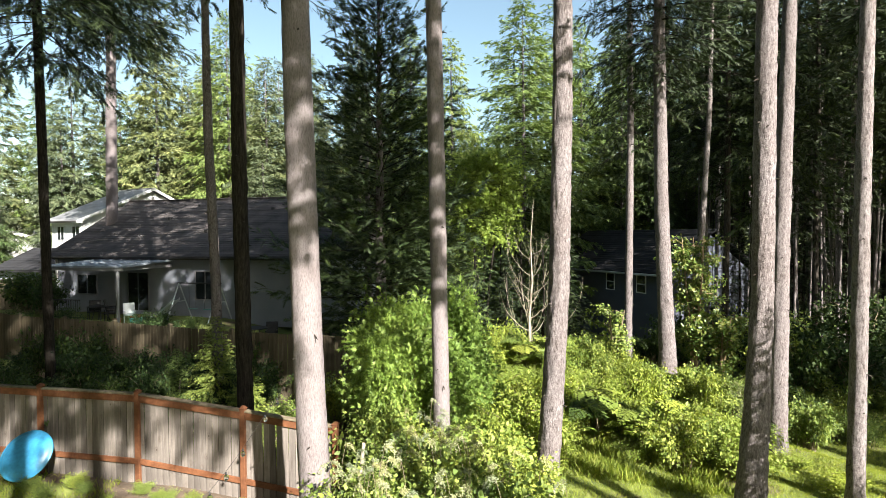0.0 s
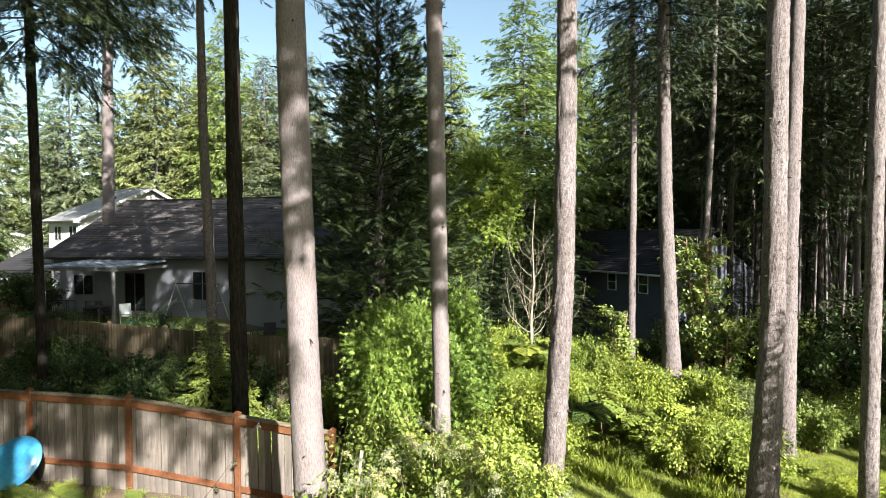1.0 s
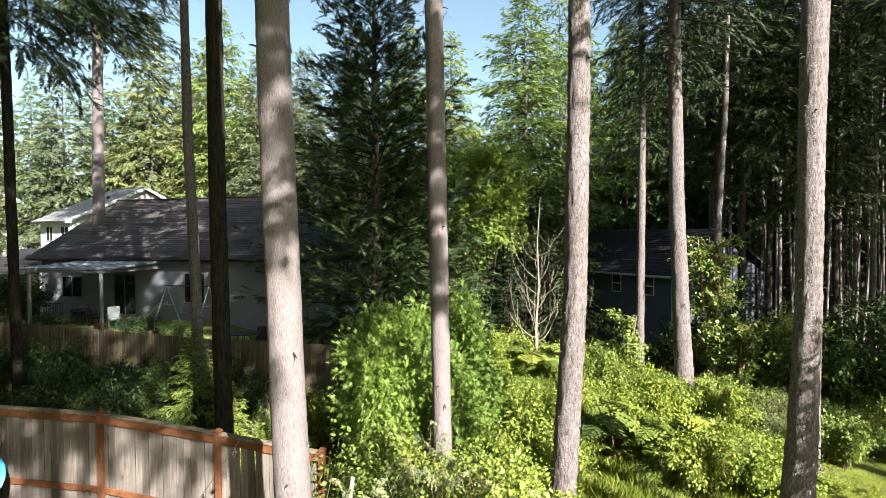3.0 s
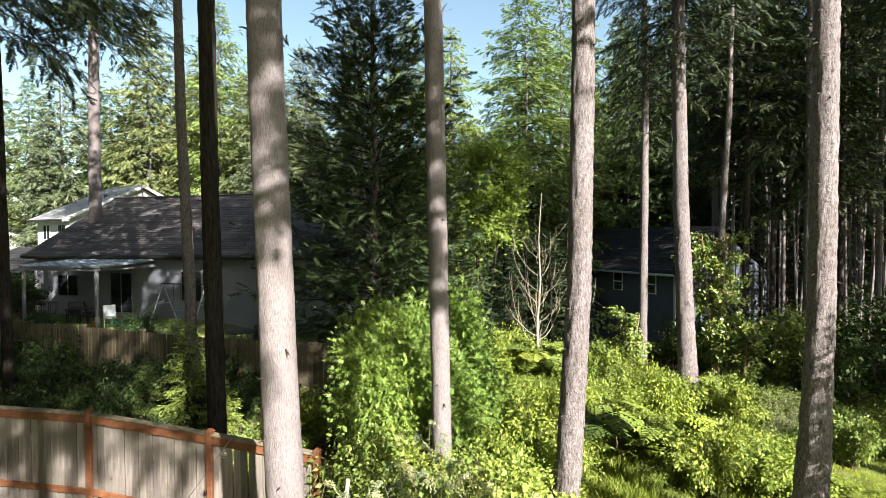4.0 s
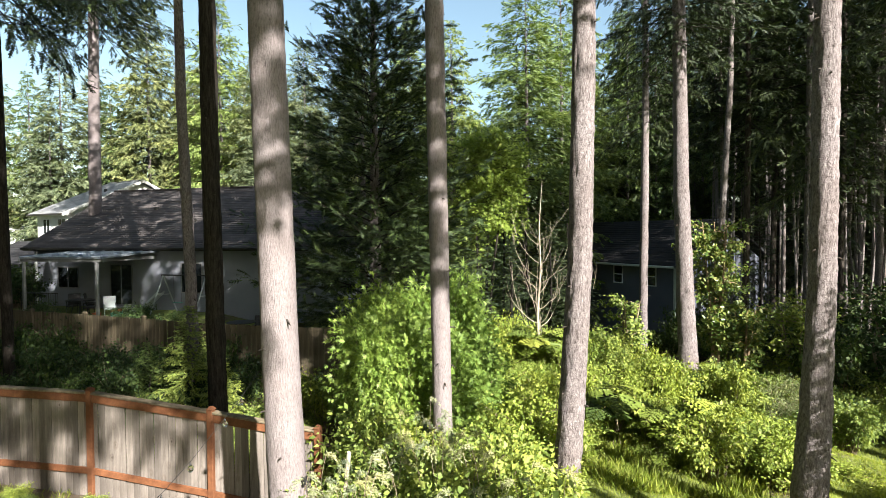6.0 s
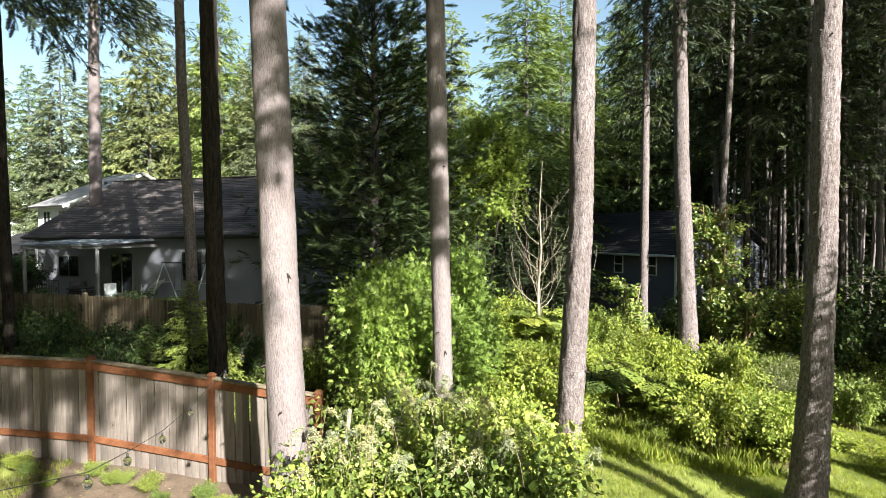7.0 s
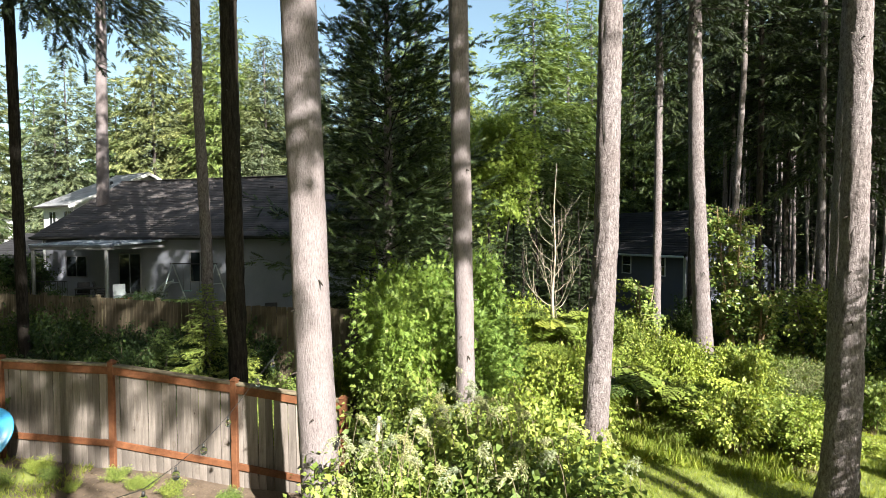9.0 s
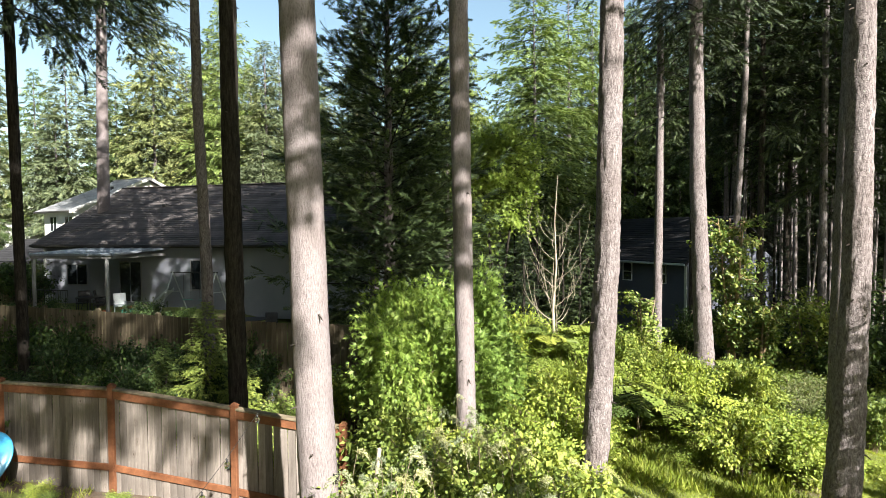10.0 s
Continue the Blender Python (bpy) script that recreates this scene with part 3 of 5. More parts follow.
tall_tree([(9.12, 15, -0.9, 0.36), (9.13, 15, -0.3, 0.26), (9.2, 15, 5, 0.215), (9.38, 15, 11, 0.17), (9.6, 15, 24, 0.1), (9.6, 15, 31, 0.03)], BARK, LIT_LABEL, 21, ("high", 1), FIR_SHADED, turn=1.7, sides=28, step=0.2, seed=16)
tall_tree([(8.6, 11.4, -0.7, 0.24), (8.6, 11.4, -0.1, 0.17), (8.65, 11.4, 4.5, 0.145), (8.73, 11.4, 10, 0.13), (9, 11.4, 20, 0.08), (9, 11.4, 26, 0.03)], BARK_PALE, LIT_LABEL, 20, ("high", 2), FIR_SHADED, turn=2.9, sides=28, step=0.2, seed=17)
tall_tree([(-4.5, 12.45, -0.2, 0.21), (-4.51, 12.45, 1, 0.178), (-4.57, 12.45, 6, 0.163), (-4.59, 12.45, 11, 0.153), (-4.7, 12.5, 24, 0.04)], BARK_SHADED, DARK_LABEL, 13.0, ("hang", 1), FIR_SHADED, turn=0.3, sides=24, step=0.2, seed=18, stub=5)
tall_tree([(-6.33, 15.5, 0.0, 0.2), (-6.36, 15.5, 1, 0.145), (-6.41, 15.5, 4, 0.135), (-6.55, 15.5, 8, 0.12), (-6.7, 15.5, 23, 0.03)], BARK, DARK_LABEL, 18, ("high", 0), FIR_SHADED, turn=2.1, sides=24, step=0.2, seed=19, stub=6)
tall_tree([(-11.82, 16.5, 0.1, 0.17), (-11.84, 16.5, 1, 0.135), (-11.92, 16.5, 7, 0.125), (-12.0, 16.5, 12, 0.12), (-12.3, 16.5, 25, 0.03)], BARK_SHADED, DARK_LABEL, 11.4, ("curtain", 1), FIR_SHADED, (1.1, 1.1, 1.0), turn=4.0, thick=2, sides=20, step=0.25, seed=20, stub=5)
tall_tree([(-20.5, 34, 0.8, 0.42), (-20.42, 34, 3, 0.36), (-20.32, 34, 12, 0.3), (-20.22, 34, 18, 0.26), (-20.4, 34, 32, 0.03)], BARK_SMOOTH, LIT_LABEL, 17.2, ("curtain", 0), FIR_SHADED, (1.2, 1.2, 0.7), 5.0, 16, 0.5, seed=21, stub=0, thick=2)
tall_tree([(10.2, 22.2, -0.6, 0.15), (10.3, 22.2, 3, 0.11), (10.7, 22.2, 10, 0.1), (10.9, 22.2, 20, 0.03)], BARK_PALE, "slender young conifer with a pale trunk", 10, ("slim", 0), FIR_SHADED, (0.8, 0.8, 0.7), 1.0, 12, 0.4, seed=22, stub=4)
tall_tree([(7.28, 21.7, -0.5, 0.2), (7.3, 21.7, 1, 0.155), (7.35, 21.7, 6, 0.14), (7.38, 21.7, 10, 0.12), (7.2, 21.7, 24, 0.03)], BARK, "slender conifer with a grey-brown trunk", 10.2, ("hang", 1), FIR_SHADED, (0.75, 0.75, 1), 2.5, 14, 0.4, seed=23, stub=4)


def whole_conifer(x, y, height, key, mat, scale_r=1.0, turn=0.0, label="", r=0.22, trunk_mat=None, group="background trees", base=None, layers=1):
    z = gz(x, y) if base is None else base
    tree = thing("conifer", (x, y, z - 0.1), label, "tree", group)
    pts = [(0, 0, 0, r * 1.3), (0, 0, 0.8, r), (0.1, 0, height * 0.5, r * 0.62), (0.0, 0, height * 0.98, 0.02)]
    tree_trunk(pts, trunk_mat or BARK, tree, 8, 1.2, 0.06, int(abs(x * 10)))
    full = {"lit": 24, "full": 24, "slim": 20}[key[0]]
    k = height / full
    for n in range(layers):
        hang_crown(tree, key, (0, 0, 0.35 * n), (k * scale_r, k * scale_r, k), turn + 2.1 * n, mat)
    return tree


# sunlit firs behind the houses: x, y, height, width, kind
SUNNY = "tall sunlit green conifer with drooping boughs"
for i, (x, y, h, w, mat) in enumerate([
        (-46, 52, 17, 1.6, FIR_LIT), (-39.5, 59, 21, 1.5, FIR_LIT), (-35.5, 61, 23, 1.3, FIR_LIT), (-31.2, 60.5, 26, 1.25, FIR_LIT), (-26.6, 61, 23, 1.2, FIR_LIT), (-22, 54, 24, 1.6, FIR_LIT), (-19, 49, 22, 1.3, FIR_LIT),
        (-16.5, 56, 23, 1.3, FIR_LIT), (-15.0, 47, 20, 1.2, FIR_BLUE), (-12.5, 52, 22, 1.3, FIR_BLUE), (-10, 46, 14, 1.3, FIR_LIT), (-8, 55, 20, 1.0, FIR_LIT), (-6, 40, 20, 0.9, FIR_LIT), (-2.5, 44, 22, 0.9, FIR_LIT), (0.6, 38, 19, 0.9, FIR_LIT),
        (5.8, 40, 23, 1.3, FIR_LIT), (9.5, 46, 26, 1.2, FIR_LIT), (12.5, 50, 25, 1.0, FIR_LIT), (3.0, 52, 15, 1.0, FIR_LIT), (7.5, 56, 19, 1.0, FIR_LIT), (-45, 62, 24, 1.2, FIR_LIT), (-52, 56, 19, 1.2, FIR_LIT), (-30, 64, 23, 1.2, FIR_LIT), (-40, 58, 20, 1.1, FIR_LIT), (-28.8, 63, 20, 1.1, FIR_LIT), (-20, 58, 22, 1.1, FIR_LIT), (-18, 60, 21, 1.1, FIR_BLUE), (-13.5, 58, 20, 1.1, FIR_LIT), (-7.5, 47, 16, 1.0, FIR_LIT), (-4.5, 50, 19, 1.0, FIR_LIT), (1.0, 47, 15, 1.0, FIR_LIT), (8.6, 51, 24, 1.0, FIR_LIT), (-31, 60, 22, 1.1, FIR_LIT), (-42, 50, 19, 1.3, FIR_LIT), (-39, 46, 15, 1.3, FIR_LIT), (-49, 60, 23, 1.4, FIR_LIT), (-35, 66, 24, 1.4, FIR_LIT), (-28, 66, 22, 1.4, FIR_LIT), (-23, 66, 23, 1.4, FIR_LIT), (-41, 67, 25, 1.4, FIR_LIT), (-17, 66, 20, 1.4, FIR_LIT), (-12, 66, 17, 1.4, FIR_LIT), (-10, 60, 15, 1.3, FIR_LIT), (-14, 43, 12, 1.3, FIR_BLUE), (3.2, 43, 12.5, 1.3, FIR_LIT), (4.4, 49, 14, 1.3, FIR_LIT)]):
    if x < -17:
        h, w = h * (1.0 + 0.12 * math.sin(i * 2.4)), w * 0.85
    whole_conifer(x, y, h, ("full" if y < 57 else "lit", i % 3), (FIR_MID, FIR_BLUE)[i % 2] if x < -34 else FIR_FRESH if x > -3 or i % 5 == 1 and mat == FIR_LIT else FIR_BLUE if i % 4 == 2 else mat, w * (1.15 if -3 < x < 14 else 1.0), i * 1.3, SUNNY, layers=2 if -20 < x < 6.5 and y < 53 else 1)

# the dark forest on the far side of the clearing
FOREST = "slender forest conifer with a bare lower trunk in shade"
r = np.random.default_rng(5)
made = []
while len(made) < 88:
    x, y = r.uniform(9, 52), r.uniform(23, 62)
    if x < 17 and 26 < y < 46 or x / y < 0.45 or any((x - a) ** 2 + (y - b) ** 2 < 4.0 for a, b in made):
        continue
    made.append((x, y))
    z, h = gz(x, y), r.uniform(22, 30)
    rr = r.uniform(0.09, 0.2)
    low = r.uniform(7, 12)
    lean = r.normal(0, 0.25, 2)
    tree = thing("conifer", (x, y, z - 0.1), FOREST, "tree", "forest trees")
    tree_trunk([(0, 0, 0, rr * 1.4), (0, 0, 0.8, rr), (lean[0], lean[1], h * 0.5, rr * 0.7), (lean[0] * 1.5, lean[1] * 1.5, h, 0.02)], [BARK_PALE, BARK_SHADED, BARK_PALE, BARK][len(made) % 4], tree, 8, 1.0, 0.06, len(made))
    hang_crown(tree, (("high", "slim")[len(made) % 2], len(made) % 3), (lean[0] * 0.6, lean[1] * 0.6, low), (0.8, 0.8, (h - low) / 18), r.uniform(0, 6), (FIR_SHADED, FIR_MID)[len(made) % 5 < 2])

for x, y, low, k in ((12.4, 24.2, 9.5, 0), (14.6, 26.0, 9.0, 1), (10.9, 27.0, 10.5, 0), (16.6, 24.6, 8.0, 1)):
    tree = thing("conifer", (x, y, gz(x, y) - 0.1), "tall forest-edge conifer with heavy dark boughs", "tree", "forest edge conifers")
    tree_trunk([(0, 0, 0, 0.2), (0, 0, 0.8, 0.14), (0.1, 0, 11, 0.11), (0.0, 0, 24, 0.02)], BARK_DIM, tree, 10, 0.8, 0.06, int(x * 10))
    hang_crown(tree, ("hang", k), (0, 0, low), (1.05, 1.05, 1), x, FIR_SHADED)

whole_conifer(13.2, 24.6, 6.5, ("slim", 2), FIR_SHADED, 1.5, 0.4, "young dark conifer at the forest edge", 0.08, BARK_SHADED, "understorey conifers")
# low dark young conifers under them
for i in range(38):
    x, y = r.uniform(12, 60), r.uniform(36, 66)
    if x < 19 and y < 48 or x / y < 0.26:
        continue
    whole_conifer(x, y, r.uniform(9, 17), ("slim", i % 3), FIR_SHADED, 1.3, i, "young dark conifer deep in the forest", 0.12, BARK_SHADED, "understorey conifers")


for i, (x, y, h) in enumerate([(15.5, 48, 24), (17.5, 47, 22), (19.5, 50, 25), (16.5, 53, 26), (21.5, 54, 26), (18.5, 57, 26), (22.5, 49.5, 22), (14.2, 57, 25), (24, 58, 27), (18.2, 45.5, 12), (20.5, 46.5, 11)]):
    whole_conifer(x, y, h, ("lit", i % 3), (FIR_MID, FIR_MID, FIR_SHADED)[i % 3], 0.9, i * 1.7, "full green forest conifer in half shade", 0.16, BARK, "forest edge conifers")
for i in range(96):
    x, y = (r.uniform(16, 38), r.uniform(34, 52)) if i < 56 else (r.uniform(13, 28), r.uniform(24, 34))
    if not 0.46 < x / y < 0.95:
        continue
    h, z = r.uniform(16, 24), gz(x, y)
    tree = thing("conifer", (x, y, z - 0.1), "thin pale forest pole with a small high crown", "tree", "forest poles")
    tree_trunk([(0, 0, 0, 0.08), (0, 0, 1, 0.058), (r.normal(0, 0.5), 0, h * 0.6, 0.045), (r.normal(0, 0.5), 0, h, 0.015)], BARK_PALE, tree, 7, 1.0, 0.05, i)
    hang_crown(tree, ("slim", i % 3), (0, 0, h * 0.62), (0.5, 0.5, h * 0.02), i, FIR_SHADED)


def far_woods():
    """The far woods behind everything, one joined mass."""
    r = np.random.default_rng(77)
    one = [conifer_arrays(22, 0.5, 4.5, 60, 300 + k, 2.6, FROND_FEW, 0.4, 0.4, 1.7)[1] for k in range(3)]
    lit, dim = [], []
    for i in range(72):
        a = math.radians(r.uniform(-60, 62))
        d = r.uniform(66, 105)
        v, f = one[i % 3]
        k = r.uniform(0.75, 1.15)
        x, y = d * math.sin(a), d * math.cos(a)
        k *= 0.72 if -0.3 < x / y < 0.25 else 1.0
        # woods to the right take the needle colour that has shade put in
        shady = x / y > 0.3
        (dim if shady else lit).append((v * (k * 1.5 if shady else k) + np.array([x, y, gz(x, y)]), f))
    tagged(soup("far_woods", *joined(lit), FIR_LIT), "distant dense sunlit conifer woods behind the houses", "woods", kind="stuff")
    tagged(soup("far_woods", *joined(dim), FIR_SHADED), "distant dense conifer woods coloured as in shade", "woods", kind="stuff")


far_woods()


def woods_behind():
    """Unseen woods added behind and beside the camera against sky light, one joined mass."""
    r = np.random.default_rng(78)
    one = [conifer_arrays(22, 0.5, 5.0, 48, 320 + k, 2.6, FROND_FEW, 0.4, 0.4, 2.0)[1] for k in range(3)]
    arr = []
    for i in range(74):
        a = math.radians(55 + 250 * (i + r.uniform(-0.4, 0.4)) / 74)
        d = r.uniform(30, 42)
        x, y = d * math.sin(a), 4 + d * math.cos(a)
        v, f = one[i % 3]
        k = (0.50 if 120 <= math.degrees(a) < 185 else 0.5 if math.degrees(a) < 120 else 1.05) * d / 22 * r.uniform(0.85, 1.05)
        arr.append((v * np.array([k * 1.1, k * 1.1, k]) + np.array([x, y, gz(x, y)]), f))
    tagged(soup("surrounding_woods", *joined(arr), FIR_SHADED), "unseen dense conifer woods added to block sky light", "woods", kind="stuff")


woods_behind()

# unseen trees added around the camera for the shade they cast into the clearing
BEHIND = "unseen tall bare-trunked conifer added for its shade"
for i, (x, y, low, s) in enumerate([(0.6, -3.5, 13.6, 1.1), (-0.8, -4.3, 14.5, 1.1), (3, -4.8, 14.3, 1), (-3.1, -7.3, 13, 1.2), (12, -6.2, 27, 1.2), (15.5, -2.9, 27, 1.1), (17.4, -0.3, 27, 1.1), (2.7, -10.9, 19, 1.2), (13.3, -5.1, 26, 1.2), (11.5, -1.2, 23, 1.1), (14.7, 4, 24, 1.1), (16.9, 8.2, 26, 1), (21.5, 11, 9, 1.1), (23.5, 6.5, 9, 1.1), (-10.5, 10.8, 14, 1.1), (24, 17, 10, 1.1), (23.9, 1.7, 9, 1.2), (20.3, 9.4, 8, 1.1), (-19.3, 16, 8, 1.1), (-23, 20, 6, 1.1), (-9.2, 1.8, 12, 1.3), (-12.9, 4.1, 10, 1.3), (17.5, 20.5, 10.5, 1), (21.5, 14, 11, 1.1), (-7.6, -6.6, 12, 1.1), (-5.3, -11.4, 16, 1.2), (-24, 12, 6, 1.3), (-27, 18, 6, 1.3), (-30, 25, 6, 1.3), (-18, 5, 8, 1.3), (-34, 32, 6, 1.2), (-16, -2, 8, 1.3)]):
    z = gz(x, y)
    tall_tree([(x, y, z - 0.2, 0.3), (x, y, z + 0.6, 0.22), (x, y, 9, 0.19), (x, y, 30, 0.03)], BARK, BEHIND, low, ("high" if low > 22 or i < 4 else "open", i % 3), FIR_SHADED, (s, s, 1), i * 1.1, 16, 0.5, 0.06, i, 0, group="yard trees")

# thin crowns out of view, added to throw shade bands on near trunks
for x, y, low, k in ((7.6, -4.5, 19.0, 0), (4.1, 2.0, 12.5, 2), (5.8, 0.15, 14.2, 1)):
    top = 0.4 if low < 15 else 1.0
    tall_tree([(x, y, gz(x, y) - 0.2, 0.26), (x, y, gz(x, y) + 0.6, 0.2), (x, y, 9, 0.15), (x, y, low + 16 * top, 0.03)], BARK, BEHIND, low, ("sparse", k), FIR_SHADED, (1, 1, top), x, 16, 0.5, 0.06, k, 0, group="yard trees")
# out of view too: added to shade a trunk's foot and the right-hand grass
for x, y, h in ((14.4, 6.0, 7.0), (12.8, 4.4, 6.0), (8.25, 6.5, 6.5), (7.6, 7.4, 4.8)):
    whole_conifer(x, y, h, ("slim", 0), FIR_SHADED, 0.95, x, "unseen narrow young conifer added for its shade", 0.12, group="yard trees", layers=3)
for x, y, h in ((-6.1, 14.7, 3.0), (-4.9, 13.6, 2.2), (-7.4, 15.2, 2.0)):
    whole_conifer(x, y, h, ("lit", 1), FIR_FRESH, 1.6, x, "small bright green fir sapling among the shrubs", 0.03, group="fir saplings")

# the big dark conifer in the middle of the clearing, and its neighbours
def big_conifer(x, y, height, radius, branches, seed, label, mat=FIR_SHADED, spray=0.36, low=0.3, point=0.75, per=4.6):
    tree = thing("conifer", (x, y, gz(x, y) - 0.1), label, "tree")
    tree_trunk([(0, 0, 0, 0.3), (0, 0, 1, 0.22), (0, 0, height * 0.98, 0.02)], BARK, tree, 12, 0.6, 0.08, seed)
    limbs, needles = fir_arrays(height, low, radius, branches, seed, spray, FROND, 0.12, 0.35, point, 0.05, (0.1, 0.75), per, 0.32, 0.2)
    two_tone("crown", limbs, needles, BARK_SHADED, mat, tree)


big_conifer(-2.2, 19.4, 15.6, 4.1, 260, 31, "broad dark green conifer with upswept boughs down to the ground", FIR_DEEP, point=0.9)
big_conifer(-0.3, 24.5, 8.5, 2.8, 110, 32, "bushy young conifer beside a larger dark one", FIR_MID)
big_conifer(-3.6, 26.5, 13.0, 3.0, 90, 33, "dense green conifer standing behind a larger one", FIR_LIT, 0.5, per=3.6)


# ---- the near fence ----
F_TOP = [(-13.6, 13.0, 2.0), (-11.2, 12.5, 2.02), (-8.82, 12.0, 2.03), (-6.42, 11.5, 2.03), (-4.03, 11.0, 1.82), (-2.1, 10.6, 1.62)]


def picket_mesh(height, width, gap=0.0):
    bm = bmesh.new()
    w = width / 2
    out = [(-w, 0), (w, 0), (w, height - 0.02), (w - 0.02, height), (-w + 0.02, height), (-w, height - 0.02)]
    a = [bm.verts.new((x, -0.009, z)) for x, z in out]
    b = [bm.verts.new((x, 0.009, z)) for x, z in out]
    bm.faces.new(a), bm.faces.new(b[::-1])
    for i in range(6):
        bm.faces.new((a[i], b[i], b[(i + 1) % 6], a[(i + 1) % 6]))
    bmesh.ops.recalc_face_normals(bm, faces=bm.faces)
    me = bpy.data.meshes.new("picket")
    bm.to_mesh(me)
    bm.free()
    return me


def board_between(name, a, b, lift, tall, off, thick, mat, parent, bevel=0.006):
    """A rail from post to post; its axis follows the slope."""
    a, b = Vector(a), Vector(b)
    d = b - a
    L = d.length
    bm = box(bmesh.new(), 0, -thick / 2, -tall / 2, L, thick / 2, tall / 2, bevel)
    yaw, pitch = math.atan2(d.y, d.x), -math.asin(d.z / L)
    ob = part(name, bm, mat, parent)
    side = Vector((d.y, -d.x, 0)).normalized()
    ob.matrix_local = Matrix.LocRotScale(a + Vector((0, 0, lift)) + side * off - parent.location, Euler((0, pitch, yaw)), None)
    return ob


def board_fence(tops, label, pitch, board, rail_mat, picket_h, drop, rails, post, seed, yaw_post):
    """A run of boards nailed to rails between posts; each board, rail and post a part."""
    me = picket_mesh(picket_h, board)
    me.materials.append(CEDAR if rail_mat is RUST else OLD_BOARD)
    r = np.random.default_rng(seed)
    x, y, z = tops[0]
    f = thing("fence", (x, y, z - 1.85), label, "fence")
    for i in range(len(tops) - 1):
        a, b = Vector(tops[i]), Vector(tops[i + 1])
        d = b - a
        n = round(d.xy.length / pitch)
        yaw = math.atan2(d.y, d.x)
        for k in range(n):
            ob = new("board", me)
            ob.parent = f
            ob.matrix_local = Matrix.LocRotScale(a + d * ((k + 0.5) / n) - f.location + Vector((0, r.normal(0, 0.003), r.normal(0, 0.006) - drop)), Euler((0, r.normal(0, 0.004), yaw + r.normal(0, 0.03))), None)
        for name, lift, tall, off, thick, mat in rails:
            board_between(name, a, b, lift, tall, off, thick, mat, f)
    bm = box(bmesh.new(), -0.055, -0.075, 0, 0.055, 0.035, post, 0.008)
    bmesh.ops.create_cone(bm, cap_ends=True, segments=4, radius1=0.095, radius2=0.03, depth=0.05, matrix=pose(0, -0.02, post + 0.02, 0, 0, 45))
    first = part("post", bm, rail_mat, f)
    for i, (px, py, pz) in enumerate(tops):
        ob = first if i == 0 else new("post", first.data)
        ob.parent = f
        ob.matrix_local = Matrix.LocRotScale(Vector((px, py, pz + 0.04 - post)) - f.location, Euler((0, 0, yaw_post)), None)


board_fence(F_TOP, "cedar board fence with rust-stained rails and posts", 0.142, 0.131, RUST, 1.86, 1.92,
            [("top_rail", -0.115, 0.14, 0.03, 0.035, RUST), ("bottom_rail", -1.44, 0.12, 0.03, 0.035, RUST), ("cap_rail", -0.02, 0.035, 0.0, 0.14, OLD_BOARD)], 2.15, 3, -0.21)

# ---- the far weathered fence ----
G_TOP = [(-20.9, 22.9, 2.5), (-18.5, 21.9, 2.45), (-16.1, 20.9, 2.35), (-13.7, 19.9, 2.38), (-11.3, 18.9, 2.4), (-8.9, 17.9, 2.4), (-6.5, 16.9, 2.4), (-4.1, 16.4, 2.38), (-1.9, 16.0, 2.35)]


board_fence(G_TOP, "weathered grey-brown board fence behind the shrubs", 0.15, 0.14, OLD_BOARD, 2.0, 2.02,
            [("top_rail", -0.25, 0.09, -0.04, 0.04, OLD_BOARD), ("bottom_rail", -1.45, 0.09, -0.04, 0.04, OLD_BOARD)], 2.1, 4, -0.39)


board_fence([(-30.5, 33.0, 2.9), (-27.8, 32.6, 2.9), (-25.1, 32.2, 2.9), (-22.4, 31.8, 2.9)], "brown board side fence beside the low house", 0.15, 0.14, OLD_BOARD, 1.8, 1.82,
            [("top_rail", -0.25, 0.09, -0.04, 0.04, OLD_BOARD), ("bottom_rail", -1.45, 0.09, -0.04, 0.04, OLD_BOARD)], 2.1, 6, -0.15)


# ---- houses ----
def gable_roof_courses(parent, x0, x1, y_eave, z_eave, y_ridge, z_ridge, mat, course=0.2, name="shingle_course", inset=0.0):
    """Overlapping shingle strips from the eave up to the ridge, one part each."""
    run, rise = y_ridge - y_eave, z_ridge - z_eave
    L = math.hypot(run, rise)
    n = int(L / course)
    for k in range(n):
        s0, s1 = k / n, (k + 1.25) / n
        s1 = min(s1, 1.0)
        nrm = np.array([-rise, run]) / L * (1 if run > 0 else -1)
        p0 = np.array([y_eave + run * s0, z_eave + rise * s0]) + nrm * 0.022
        p1 = np.array([y_eave + run * s1, z_eave + rise * s1]) + nrm * 0.004
        prism(name, [tuple(p0 - nrm * 0.016), tuple(p0), tuple(p1), tuple(p1 - nrm * 0.004)], x0 + inset * (k + 0.5) / n, x1, mat, parent)


